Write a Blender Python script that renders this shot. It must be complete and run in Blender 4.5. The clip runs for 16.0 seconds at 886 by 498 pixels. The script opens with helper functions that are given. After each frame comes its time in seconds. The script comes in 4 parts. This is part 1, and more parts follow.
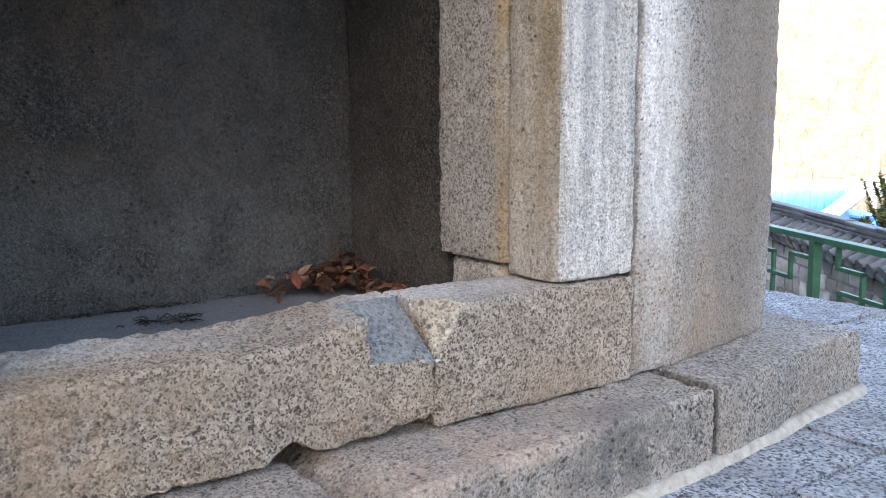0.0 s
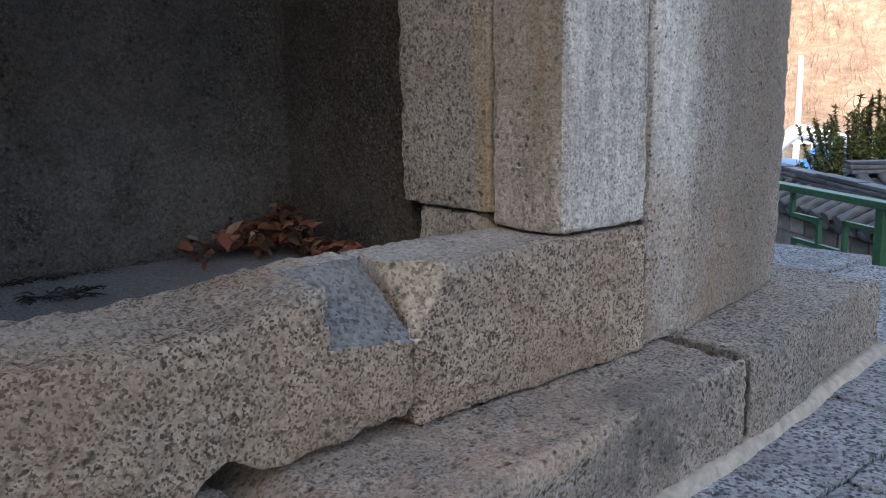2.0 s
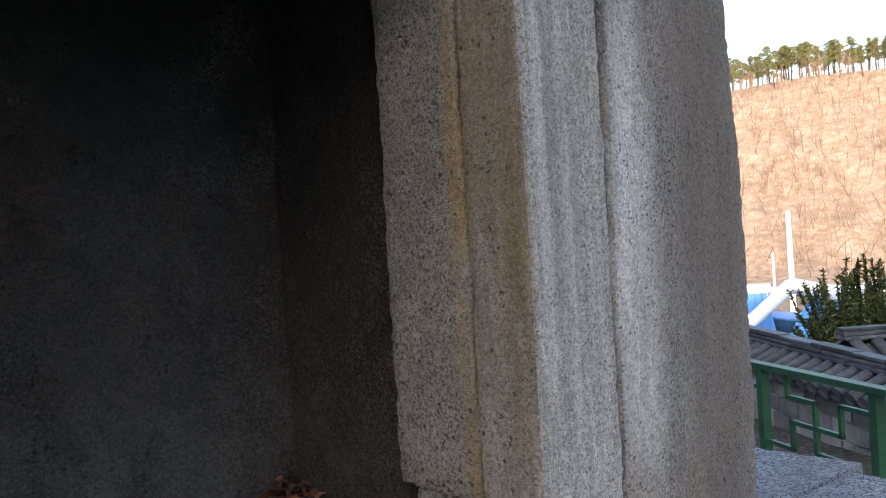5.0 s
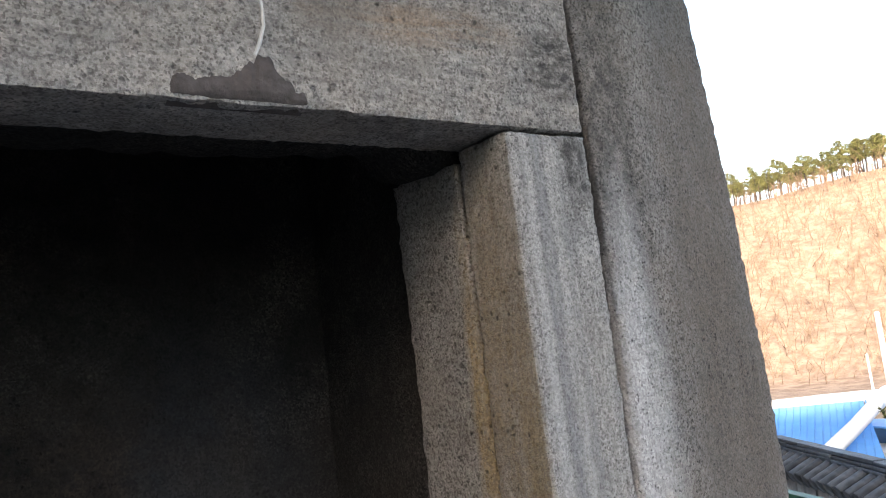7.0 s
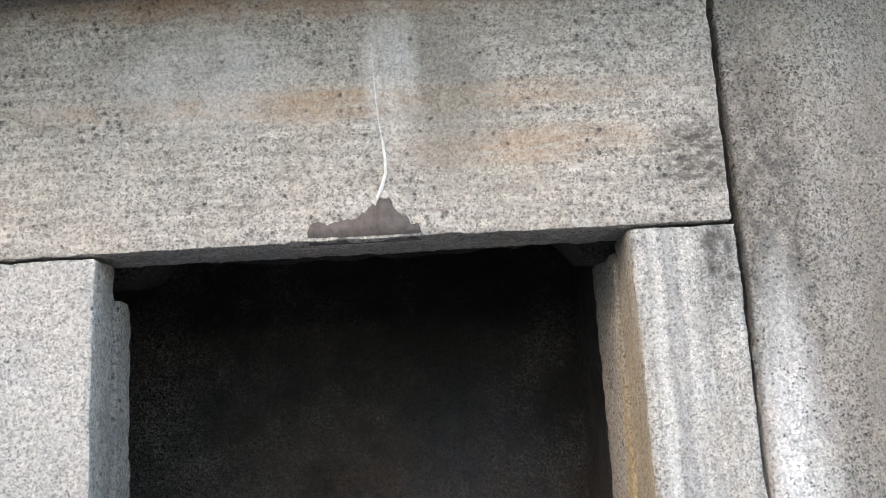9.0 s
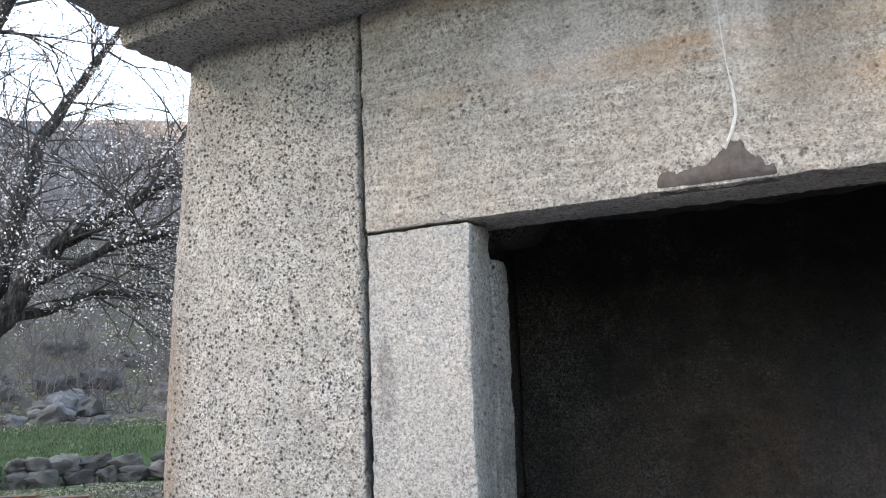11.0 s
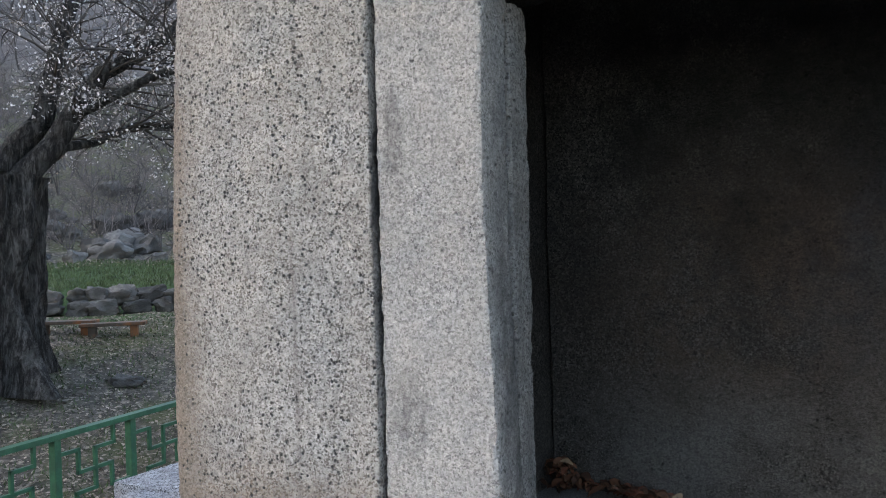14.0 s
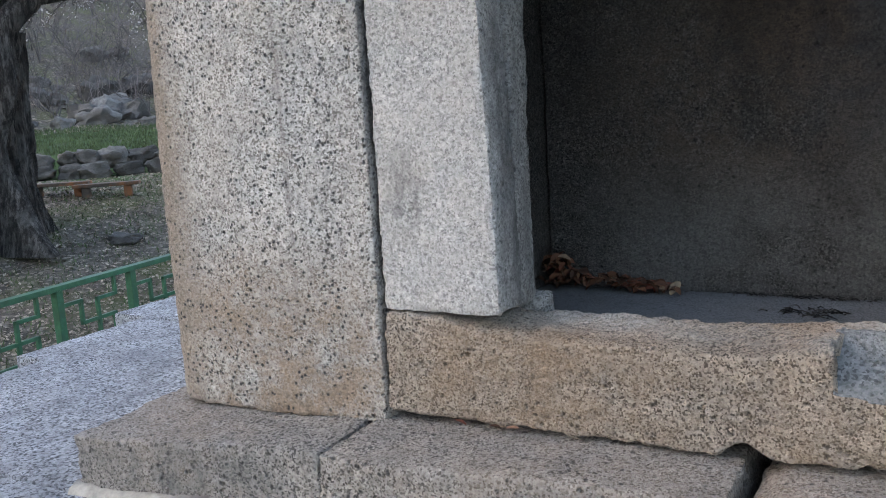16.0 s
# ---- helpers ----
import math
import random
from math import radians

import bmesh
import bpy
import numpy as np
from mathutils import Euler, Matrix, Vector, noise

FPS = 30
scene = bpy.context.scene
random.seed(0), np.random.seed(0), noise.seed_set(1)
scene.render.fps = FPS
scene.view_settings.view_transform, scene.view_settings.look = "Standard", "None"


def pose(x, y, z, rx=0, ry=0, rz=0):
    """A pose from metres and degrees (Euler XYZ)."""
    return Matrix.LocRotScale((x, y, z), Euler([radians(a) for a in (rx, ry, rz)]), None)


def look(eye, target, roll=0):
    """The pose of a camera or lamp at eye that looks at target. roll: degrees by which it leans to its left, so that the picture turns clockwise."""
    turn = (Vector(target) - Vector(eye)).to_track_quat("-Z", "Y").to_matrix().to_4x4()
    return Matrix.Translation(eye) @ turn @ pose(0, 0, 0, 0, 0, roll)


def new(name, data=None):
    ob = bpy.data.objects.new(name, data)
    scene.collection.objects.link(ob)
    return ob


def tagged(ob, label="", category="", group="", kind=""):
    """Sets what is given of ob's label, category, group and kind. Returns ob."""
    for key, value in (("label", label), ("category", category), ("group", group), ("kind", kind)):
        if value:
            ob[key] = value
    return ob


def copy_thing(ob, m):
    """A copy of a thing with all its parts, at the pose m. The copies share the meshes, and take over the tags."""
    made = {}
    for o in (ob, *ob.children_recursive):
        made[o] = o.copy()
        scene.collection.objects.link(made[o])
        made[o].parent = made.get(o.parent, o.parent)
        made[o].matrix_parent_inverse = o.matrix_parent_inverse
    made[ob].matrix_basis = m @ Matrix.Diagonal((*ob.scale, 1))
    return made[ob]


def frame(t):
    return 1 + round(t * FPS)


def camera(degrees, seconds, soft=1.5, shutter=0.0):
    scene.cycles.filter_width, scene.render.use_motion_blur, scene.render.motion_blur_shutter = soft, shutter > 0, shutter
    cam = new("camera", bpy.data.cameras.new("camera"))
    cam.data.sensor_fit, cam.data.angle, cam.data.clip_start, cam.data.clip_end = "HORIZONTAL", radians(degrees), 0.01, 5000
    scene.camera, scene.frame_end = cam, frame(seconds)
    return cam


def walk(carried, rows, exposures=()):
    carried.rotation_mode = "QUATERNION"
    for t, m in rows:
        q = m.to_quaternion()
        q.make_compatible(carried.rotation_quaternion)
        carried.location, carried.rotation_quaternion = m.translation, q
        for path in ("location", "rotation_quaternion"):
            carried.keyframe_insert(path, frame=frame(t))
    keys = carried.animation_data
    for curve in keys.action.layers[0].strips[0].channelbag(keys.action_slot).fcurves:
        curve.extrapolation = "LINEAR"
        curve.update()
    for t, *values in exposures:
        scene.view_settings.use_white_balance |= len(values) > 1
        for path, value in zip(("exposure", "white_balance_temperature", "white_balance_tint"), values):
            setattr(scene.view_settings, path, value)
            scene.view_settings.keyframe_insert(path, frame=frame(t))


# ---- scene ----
cam = camera(53.3, 16.0, 1.0)
EXPOSURES = [(t, stops, kelvin, 13) for t, stops, kelvin in ((0, 3.15, 6700), (0.5, 2.7, 6650), (1, 2.32, 6600), (2, 2.15, 6600), (3.5, 2.0, 6650), (4.2, 1.95, 6650), (6.5, 2.1, 7000), (7, 2.25, 7100), (7.5, 2.3, 7100), (8, 2.3, 7200), (8.5, 2.85, 7300), (9, 3.42, 7450), (9.5, 3.7, 7500), (10, 3.65, 7500), (12.5, 2.6, 7300), (14.5, 2.7, 7300), (16, 2.85, 7200))]
PATH = [
    (0, (-0.167, -1.648, 0.92), (0.998, -0.046, 0.639), -0.3),
    (0.5, (-0.076, -1.411, 0.9), (1.134, 0.145, 0.559), -1.2),
    (1, (0.012, -1.257, 0.847), (1.263, 0.264, 0.496), -1.1),
    (1.5, (0.042, -1.196, 0.834), (1.311, 0.302, 0.453), -1.2),
    (2, (0.054, -1.197, 0.83), (1.332, 0.294, 0.45), -1.0),
    (2.5, (0.06, -1.189, 0.84), (1.349, 0.289, 0.445), -1.1),
    (3, (0.053, -1.219, 0.889), (1.348, 0.263, 0.538), -1.7),
    (3.5, (0.018, -1.277, 0.98), (1.324, 0.217, 0.733), -2.4),
    (4, (0.001, -1.312, 1.042), (1.315, 0.187, 0.883), -2.6),
    (4.2, (0.002, -1.326, 1.056), (1.315, 0.178, 0.937), -2.9),
    (6.3, (-0.086, -1.476, 1.388), (1.202, 0.048, 1.533), -4.2),
    (6.5, (-0.072, -1.526, 1.411), (1.189, 0.016, 1.596), -5.1),
    (7, (-0.04, -1.621, 1.513), (1.143, -0.03, 1.773), -6.9),
    (7.5, (0.235, -1.755, 1.548), (1.179, -0.028, 1.903), -9.7),
    (8, (0.5, -1.864, 1.576), (1.158, -0.013, 1.953), -7.9),
    (8.5, (0.627, -2.03, 1.585), (0.997, -0.107, 1.996), -8.0),
    (9, (0.833, -2.282, 1.663), (0.894, -0.311, 1.997), -3.5),
    (9.5, (0.861, -2.348, 1.668), (0.664, -0.381, 1.975), -3.5),
    (10, (0.813, -2.33, 1.605), (0.309, -0.43, 1.968), -3.0),
    (10.2, (0.859, -2.337, 1.613), (0.229, -0.474, 1.975), -3.1),
    (12.3, (1.116, -2.161, 1.551), (0.142, -0.426, 1.752), -2.1),
    (12.5, (1.108, -2.15, 1.522), (0.132, -0.413, 1.693), -1.5),
    (13, (1.086, -2.13, 1.456), (0.102, -0.393, 1.563), -1.5),
    (13.5, (1.069, -2.106, 1.387), (0.076, -0.37, 1.426), -1.4),
    (14, (1.06, -2.081, 1.326), (0.061, -0.348, 1.305), -1.7),
    (14.5, (1.053, -2.063, 1.257), (0.053, -0.334, 1.158), -1.9),
    (15, (1.036, -2.041, 1.192), (0.037, -0.317, 1.019), -2.0),
    (15.2, (1.051, -2.05, 1.173), (0.048, -0.333, 0.96), -1.8),
    (15.5, (1.025, -2.028, 1.127), (0.028, -0.312, 0.878), -2.1),
    (16, (1.025, -2.022, 1.07), (0.035, -0.314, 0.745), -3.5),
]
walk(cam, [(t, look(eye, target, roll)) for t, eye, target, roll in PATH], EXPOSURES)

# ---- world ----
SUN_ELEV, SUN_AZ = 19.0, -126.0          # degrees; azimuth clockwise from +y
world = bpy.data.worlds.new("world")
scene.world = world
world.use_nodes = True
wn = world.node_tree
sky = wn.nodes.new("ShaderNodeTexSky")
sky.sky_type, sky.sun_disc = "NISHITA", False
sky.sun_elevation, sky.sun_rotation = radians(SUN_ELEV), radians(SUN_AZ)
sky.air_density, sky.dust_density = 1.0, 1.7
wn.links.new(sky.outputs[0], wn.nodes["Background"].inputs[0])
wn.nodes["Background"].inputs[1].default_value = 0.15
sun_data = bpy.data.lights.new("sun", "SUN")
sun_data.energy, sun_data.angle, sun_data.color = 2.6, radians(0.53), (1.0, 0.86, 0.7)
sun = new("sun", sun_data)
_a, _e = radians(SUN_AZ), radians(SUN_ELEV)
sun.matrix_world = look((0, 0, 0), (-math.sin(_a) * math.cos(_e), -math.cos(_a) * math.cos(_e), -math.sin(_e)))


# ---- materials ----
def mat(name, rough=0.85):
    m = bpy.data.materials.new(name)
    m.use_nodes = True
    b = m.node_tree.nodes["Principled BSDF"]
    b.inputs["Roughness"].default_value = rough
    b.inputs["Specular IOR Level"].default_value = 0.3
    return m, m.node_tree, b


class Net:
    """Short hand for shader nodes."""

    def __init__(self, tree):
        self.t = tree
        self.co = tree.nodes.new("ShaderNodeTexCoord").outputs["Object"]

    def put(self, sock, v):
        if hasattr(v, "is_output"):
            self.t.links.new(v, sock)
        elif isinstance(v, tuple) and len(v) == 3 and sock.type == "RGBA":
            sock.default_value = (*v, 1)
        else:
            sock.default_value = v

    def noise(self, scale, detail=4, rough=0.55, stretch=None, out="Fac"):
        n = self.t.nodes.new("ShaderNodeTexNoise")
        n.inputs["Scale"].default_value, n.inputs["Detail"].default_value, n.inputs["Roughness"].default_value = scale, detail, rough
        self.t.links.new(self.mapped(stretch) if stretch else self.co, n.inputs["Vector"])
        return n.outputs[out]

    def warped(self, amount):
        c = self.noise(45, 3, 0.6, None, "Color")
        s = self.t.nodes.new("ShaderNodeVectorMath")
        s.operation = "SCALE"
        s.inputs["Scale"].default_value = amount
        self.t.links.new(c, s.inputs[0])
        a = self.t.nodes.new("ShaderNodeVectorMath")
        self.t.links.new(self.co, a.inputs[0])
        self.t.links.new(s.outputs[0], a.inputs[1])
        return a.outputs[0]

    def mapped(self, stretch):
        n = self.t.nodes.new("ShaderNodeMapping")
        n.inputs["Scale"].default_value = stretch
        self.t.links.new(self.co, n.inputs["Vector"])
        return n.outputs[0]

    def cells(self, scale, out="Color", feature="F1"):
        n = self.t.nodes.new("ShaderNodeTexVoronoi")
        n.feature = feature
        n.inputs["Scale"].default_value = scale
        self.t.links.new(self.co, n.inputs["Vector"])
        return n.outputs[out]

    def ramp(self, fac, *stops):
        n = self.t.nodes.new("ShaderNodeValToRGB")
        el = n.color_ramp.elements
        while len(el) < len(stops):
            el.new(0.5)
        for e, (p, c) in zip(el, stops):
            e.position = p
            e.color = (c, c, c, 1) if isinstance(c, (int, float)) else (*c, 1)
        self.put(n.inputs["Fac"], fac)
        return n.outputs["Color"]

    def mix(self, fac, a, b, blend="MIX"):
        n = self.t.nodes.new("ShaderNodeMix")
        n.data_type, n.blend_type = "RGBA", blend
        self.put(n.inputs[0], fac)
        self.put(n.inputs[6], a)
        self.put(n.inputs[7], b)
        return n.outputs[2]

    def math(self, op, a, b=0.0, clamp=False):
        n = self.t.nodes.new("ShaderNodeMath")
        n.operation, n.use_clamp = op, clamp
        self.put(n.inputs[0], a)
        self.put(n.inputs[1], b)
        return n.outputs[0]

    def random(self):
        return self.t.nodes.new("ShaderNodeObjectInfo").outputs["Random"]

    def island(self):
        return self.t.nodes.new("ShaderNodeNewGeometry").outputs["Random Per Island"]

    def spot(self, centre, half, soft=0.5):
        """1 inside an ellipsoid round centre, falling to 0 at its rim."""
        n = self.t.nodes.new("ShaderNodeVectorMath")
        n.operation = "SUBTRACT"
        self.t.links.new(self.co, n.inputs[0])
        n.inputs[1].default_value = centre
        d = self.t.nodes.new("ShaderNodeVectorMath")
        d.operation = "DIVIDE"
        self.t.links.new(n.outputs[0], d.inputs[0])
        d.inputs[1].default_value = half
        le = self.t.nodes.new("ShaderNodeVectorMath")
        le.operation = "LENGTH"
        self.t.links.new(d.outputs[0], le.inputs[0])
        return self.ramp(le.outputs["Value"], (1 - soft, 1.0), (1.0, 0.0))

    def bump(self, bsdf, height, strength, dist):
        n = self.t.nodes.new("ShaderNodeBump")
        n.inputs["Strength"].default_value, n.inputs["Distance"].default_value = strength, dist
        self.put(n.inputs["Height"], height)
        self.t.links.new(n.outputs[0], bsdf.inputs["Normal"])


def granite(name, light, dark, pits=0.3, warm=(0.30, 0.22, 0.15), warmth=0.3, patches=(), grain=190, relief=0.013, pit_size=46, bands=None, sparkle=1.22):
    """Weathered granite: mineral grains, pits, brown weathering, and patches of wear and of painted light as (centre,
    half, colour, strength, noise scale, stretch).
    """
    m, tree, b = mat(name, 0.88)
    n = Net(tree)
    g1 = n.ramp(n.cells(grain), (0.0, tuple(c * 0.55 for c in dark)), (0.25, dark), (0.40, light), (0.64, tuple(min(0.9, c * 1.12) for c in light)), (0.80, tuple(min(0.9, c * sparkle) for c in light)))
    g2 = n.ramp(n.noise(grain * 0.4, 4, 0.65), (0.30, 0.55), (0.48, 1.0), (0.68, 1.38))
    col = n.mix(1.0, g1, g2, "MULTIPLY")
    col = n.mix(1.0, col, n.ramp(n.noise(1.1, 5, 0.6), (0.3, 0.82), (0.7, 1.14)), "MULTIPLY")
    if bands:
        col = n.mix(1.0, col, n.ramp(n.noise(10, 6, 0.7, bands), (0.36, 0.72), (0.5, 1.0), (0.64, 1.2)), "MULTIPLY")
    col = n.mix(n.ramp(n.noise(2.3, 6, 0.65), (0.42, 0.0), (0.72, warmth)), col, warm)
    col = n.mix(n.ramp(n.noise(7, 6, 0.75), (0.42, 0.0), (0.75, 0.5)), col, dark)
    for centre, half, colour, strength, scale, stretch in patches:
        mask = n.math("MULTIPLY", n.spot(centre, half, 0.6), n.ramp(n.noise(scale, 6, 0.7, stretch), (0.36, 0.0), (0.58, strength)))
        col = n.mix(mask, col, n.mix(1.0, colour, n.ramp(n.cells(grain * 0.8), (0.0, 0.6), (0.9, 1.4)), "MULTIPLY"))
    plain_co = n.co
    n.co = n.warped(0.012)
    hole = n.math("MULTIPLY", n.ramp(n.cells(pit_size, "Distance"), (0.16, 1.0), (0.36, 0.0)), n.ramp(n.cells(pit_size), (0.53 - 0.14 * pits, 0.0), (0.62 - 0.14 * pits, 1.0)))
    fine = n.math("MULTIPLY", n.ramp(n.cells(pit_size * 2.1, "Distance"), (0.05, 1.0), (0.32, 0.0)), n.ramp(n.cells(pit_size * 2.1), (0.50, 0.0), (0.62, 0.7)))
    n.co = plain_co
    hole = n.math("MULTIPLY", hole, n.ramp(n.noise(11, 4, 0.7), (0.50 - pits * 0.25, 0.0), (0.62 - pits * 0.25, 1.0)))
    dip = n.math("MAXIMUM", hole, fine)
    col = n.mix(n.math("MULTIPLY", dip, min(0.9, 0.5 + pits * 0.5)), col, tuple(min(0.052, c * 0.33) for c in dark))
    n.put(b.inputs["Base Color"], col)
    h = n.math("ADD", n.noise(62, 6, 0.75), n.math("MULTIPLY", n.noise(190, 3, 0.7), 0.5))
    h = n.math("SUBTRACT", h, n.math("MULTIPLY", dip, 0.9))
    n.bump(b, h, 1.0, relief)
    return m


GREY, DARK = (0.40, 0.385, 0.365), (0.17, 0.16, 0.15)
OCHRE, BLACK, RUST = (0.36, 0.26, 0.13), (0.055, 0.052, 0.05), (0.40, 0.275, 0.185)
m_pillar_l = granite("granite_pitted", (0.42, 0.395, 0.367), (0.19, 0.175, 0.16), 1.0, (0.33, 0.27, 0.21), 0.4, [
    ((-0.75, 0, 0.25), (0.7, 0.5, 0.5), (0.23, 0.165, 0.115), 0.9, 4, (1, 1, 1)),
    ((-1.13, 0, 1.3), (0.20, 0.5, 2.2), (0.23, 0.185, 0.145), 0.95, 2.5, (1, 1, 0.3)),
    ((-0.358, 0.1, 1.5), (0.012, 0.3, 2.0), BLACK, 1.0, 5, (0.3, 0.3, 0.3)),
    ((-0.62, -0.08, 0.95), (0.012, 0.4, 0.75), (0.22, 0.19, 0.17), 0.5, 20, (1, 1, 0.2)),
    ((-0.95, 0, 2.6), (0.3, 0.5, 0.3), (0.2, 0.19, 0.18), 0.5, 9, (1, 1, 0.2))], 190, 0.012, 56)
m_pillar_r = granite("granite_brown_grey", (0.282, 0.26, 0.237), (0.125, 0.117, 0.108), 0.35, (0.27, 0.215, 0.165), 0.5, [
    ((1.78, 0, 2.0), (0.15, 0.4, 0.7), BLACK, 0.75, 22, (1, 1, 0.7)),
    ((1.695, 0.1, 1.5), (0.012, 0.3, 2.0), BLACK, 1.0, 5, (0.3, 0.3, 0.3)),
    # Next three put facet shading into colour: darker brown outer side, pale inner strip.
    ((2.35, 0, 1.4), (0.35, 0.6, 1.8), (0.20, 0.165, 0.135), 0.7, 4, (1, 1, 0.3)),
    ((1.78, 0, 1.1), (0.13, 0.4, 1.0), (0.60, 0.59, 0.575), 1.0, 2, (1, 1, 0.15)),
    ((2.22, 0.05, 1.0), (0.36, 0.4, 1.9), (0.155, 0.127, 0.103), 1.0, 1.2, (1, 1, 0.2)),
    ((1.85, 0, 0.33), (0.4, 0.4, 0.32), (0.22, 0.155, 0.105), 0.85, 4, (1, 1, 0.5))], 190, 0.010, 80)
m_jamb_l = granite("granite_pale", (0.43, 0.413, 0.392), (0.31, 0.297, 0.282), 0.25, (0.37, 0.33, 0.28), 0.25, [
    ((-0.26, 0, 0.83), (0.09, 0.3, 0.16), (0.12, 0.115, 0.11), 0.6, 30, (1, 1, 0.6)),
    # Both darken the jamb's inner side face over most of its height.
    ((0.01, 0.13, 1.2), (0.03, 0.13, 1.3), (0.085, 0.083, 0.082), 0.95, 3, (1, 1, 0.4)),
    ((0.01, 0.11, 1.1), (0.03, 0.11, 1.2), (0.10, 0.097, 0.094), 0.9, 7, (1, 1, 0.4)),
    ((-0.29, 0, 1.62), (0.04, 0.2, 0.2), BLACK, 0.6, 30, (1, 1, 0.6))], 190, 0.013, 46, None, 1.15)
m_jamb_r = granite("granite_pale_streaked", (0.43, 0.413, 0.39), (0.28, 0.268, 0.252), 0.25, (0.36, 0.31, 0.25), 0.3, [
    ((1.385, 0.10, 1.15), (0.035, 0.3, 1.4), (0.27, 0.21, 0.125), 0.9, 3, (1, 1, 0.25)),
    ((1.50, 0, 1.5), (0.03, 0.2, 1.3), (0.25, 0.255, 0.26), 0.7, 14, (1, 1, 0.05)),
    ((1.565, 0, 1.3), (0.02, 0.2, 1.2), (0.27, 0.27, 0.265), 0.6, 14, (1, 1, 0.05)),
    ((1.455, 0, 1.3), (0.022, 0.2, 1.4), (0.54, 0.53, 0.52), 0.6, 14, (1, 1, 0.05)),
    ((1.535, 0, 1.2), (0.018, 0.2, 1.3), (0.54, 0.53, 0.52), 0.6, 14, (1, 1, 0.05)),
    ((1.63, 0, 2.0), (0.07, 0.2, 0.25), BLACK, 0.85, 24, (1, 1, 0.6))], 200, 0.012, 46, (4, 4, 0.35), 1.15)
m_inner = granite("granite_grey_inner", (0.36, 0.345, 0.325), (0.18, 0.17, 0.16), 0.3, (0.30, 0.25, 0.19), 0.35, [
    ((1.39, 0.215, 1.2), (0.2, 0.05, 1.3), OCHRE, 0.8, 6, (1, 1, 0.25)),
    # Darker side face of the left inner jamb.
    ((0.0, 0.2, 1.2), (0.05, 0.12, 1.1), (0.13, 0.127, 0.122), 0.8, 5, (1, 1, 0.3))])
m_lintel = granite("granite_stained_lintel", (0.40, 0.370, 0.340), (0.25, 0.232, 0.212), 0.3, (0.36, 0.285, 0.21), 0.4, [
    ((0.7, 0, 2.465), (1.0, 0.4, 0.06), RUST, 0.8, 8, (0.4, 1, 4)),
    ((1.15, 0, 2.32), (0.4, 0.4, 0.07), RUST, 0.65, 8, (0.4, 1, 4)),
    ((0.95, 0, 2.45), (0.16, 0.4, 0.34), (0.24, 0.215, 0.19), 0.75, 5, (1, 1, 0.3)),
    ((0.79, 0, 2.55), (0.09, 0.4, 0.26), (0.56, 0.545, 0.53), 0.8, 6, (1.5, 1, 0.2)),
    ((0.3, 0, 2.55), (0.3, 0.4, 0.2), (0.50, 0.485, 0.47), 0.55, 7, (1, 1, 0.6)),
    ((1.60, 0, 2.27), (0.14, 0.2, 0.13), BLACK, 0.85, 26, (1, 1, 1.8)),
    ((0.6, 0, 2.76), (1.1, 0.3, 0.07), (0.30, 0.20, 0.14), 0.8, 6, (0.6, 1, 2))], 190, 0.012, 46, (0.5, 1, 5), 1.15)
m_sill = granite("granite_brown_sill", (0.37, 0.308, 0.252), (0.115, 0.092, 0.073), 0.2, (0.29, 0.20, 0.13), 0.55, [
    # Pale top face: skylight from above painted into the colour.
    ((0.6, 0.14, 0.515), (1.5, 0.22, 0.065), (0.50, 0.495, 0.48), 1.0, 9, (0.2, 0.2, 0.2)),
    ((0.1, 0, 0.35), (0.5, 0.2, 0.2), (0.27, 0.185, 0.12), 0.6, 5, (1, 1, 1)),
    ((1.003, -0.01, 0.378), (0.014, 0.03, 0.02), (0.85, 0.84, 0.82), 1.0, 30, (1, 1, 1))], 215, 0.022)
m_chip = granite("granite_fresh_break", (0.175, 0.183, 0.188), (0.08, 0.086, 0.09), 0.2, (0.30, 0.305, 0.305), 0.5, (), 150, 0.014)
m_spall = granite("granite_tan_break", (0.31, 0.272, 0.22), (0.16, 0.138, 0.108), 0.2, (0.25, 0.21, 0.14), 0.5, (), 170, 0.008, 46, (1, 1, 0.3))
m_base = granite("granite_base", (0.265, 0.242, 0.218), (0.095, 0.088, 0.080), 0.5, (0.31, 0.23, 0.165), 0.5, [
    ((1.815, 0.0, 0.1), (0.012, 0.6, 0.25), BLACK, 1.0, 5, (0.3, 0.3, 0.3)),
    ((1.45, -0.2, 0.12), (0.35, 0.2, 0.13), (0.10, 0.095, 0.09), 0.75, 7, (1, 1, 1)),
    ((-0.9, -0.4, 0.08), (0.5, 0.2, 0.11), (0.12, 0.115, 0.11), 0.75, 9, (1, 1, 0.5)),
    ((1.0, -0.2, 0.2), (0.4, 0.2, 0.05), (0.40, 0.29, 0.22), 0.7, 6, (1, 1, 1))])
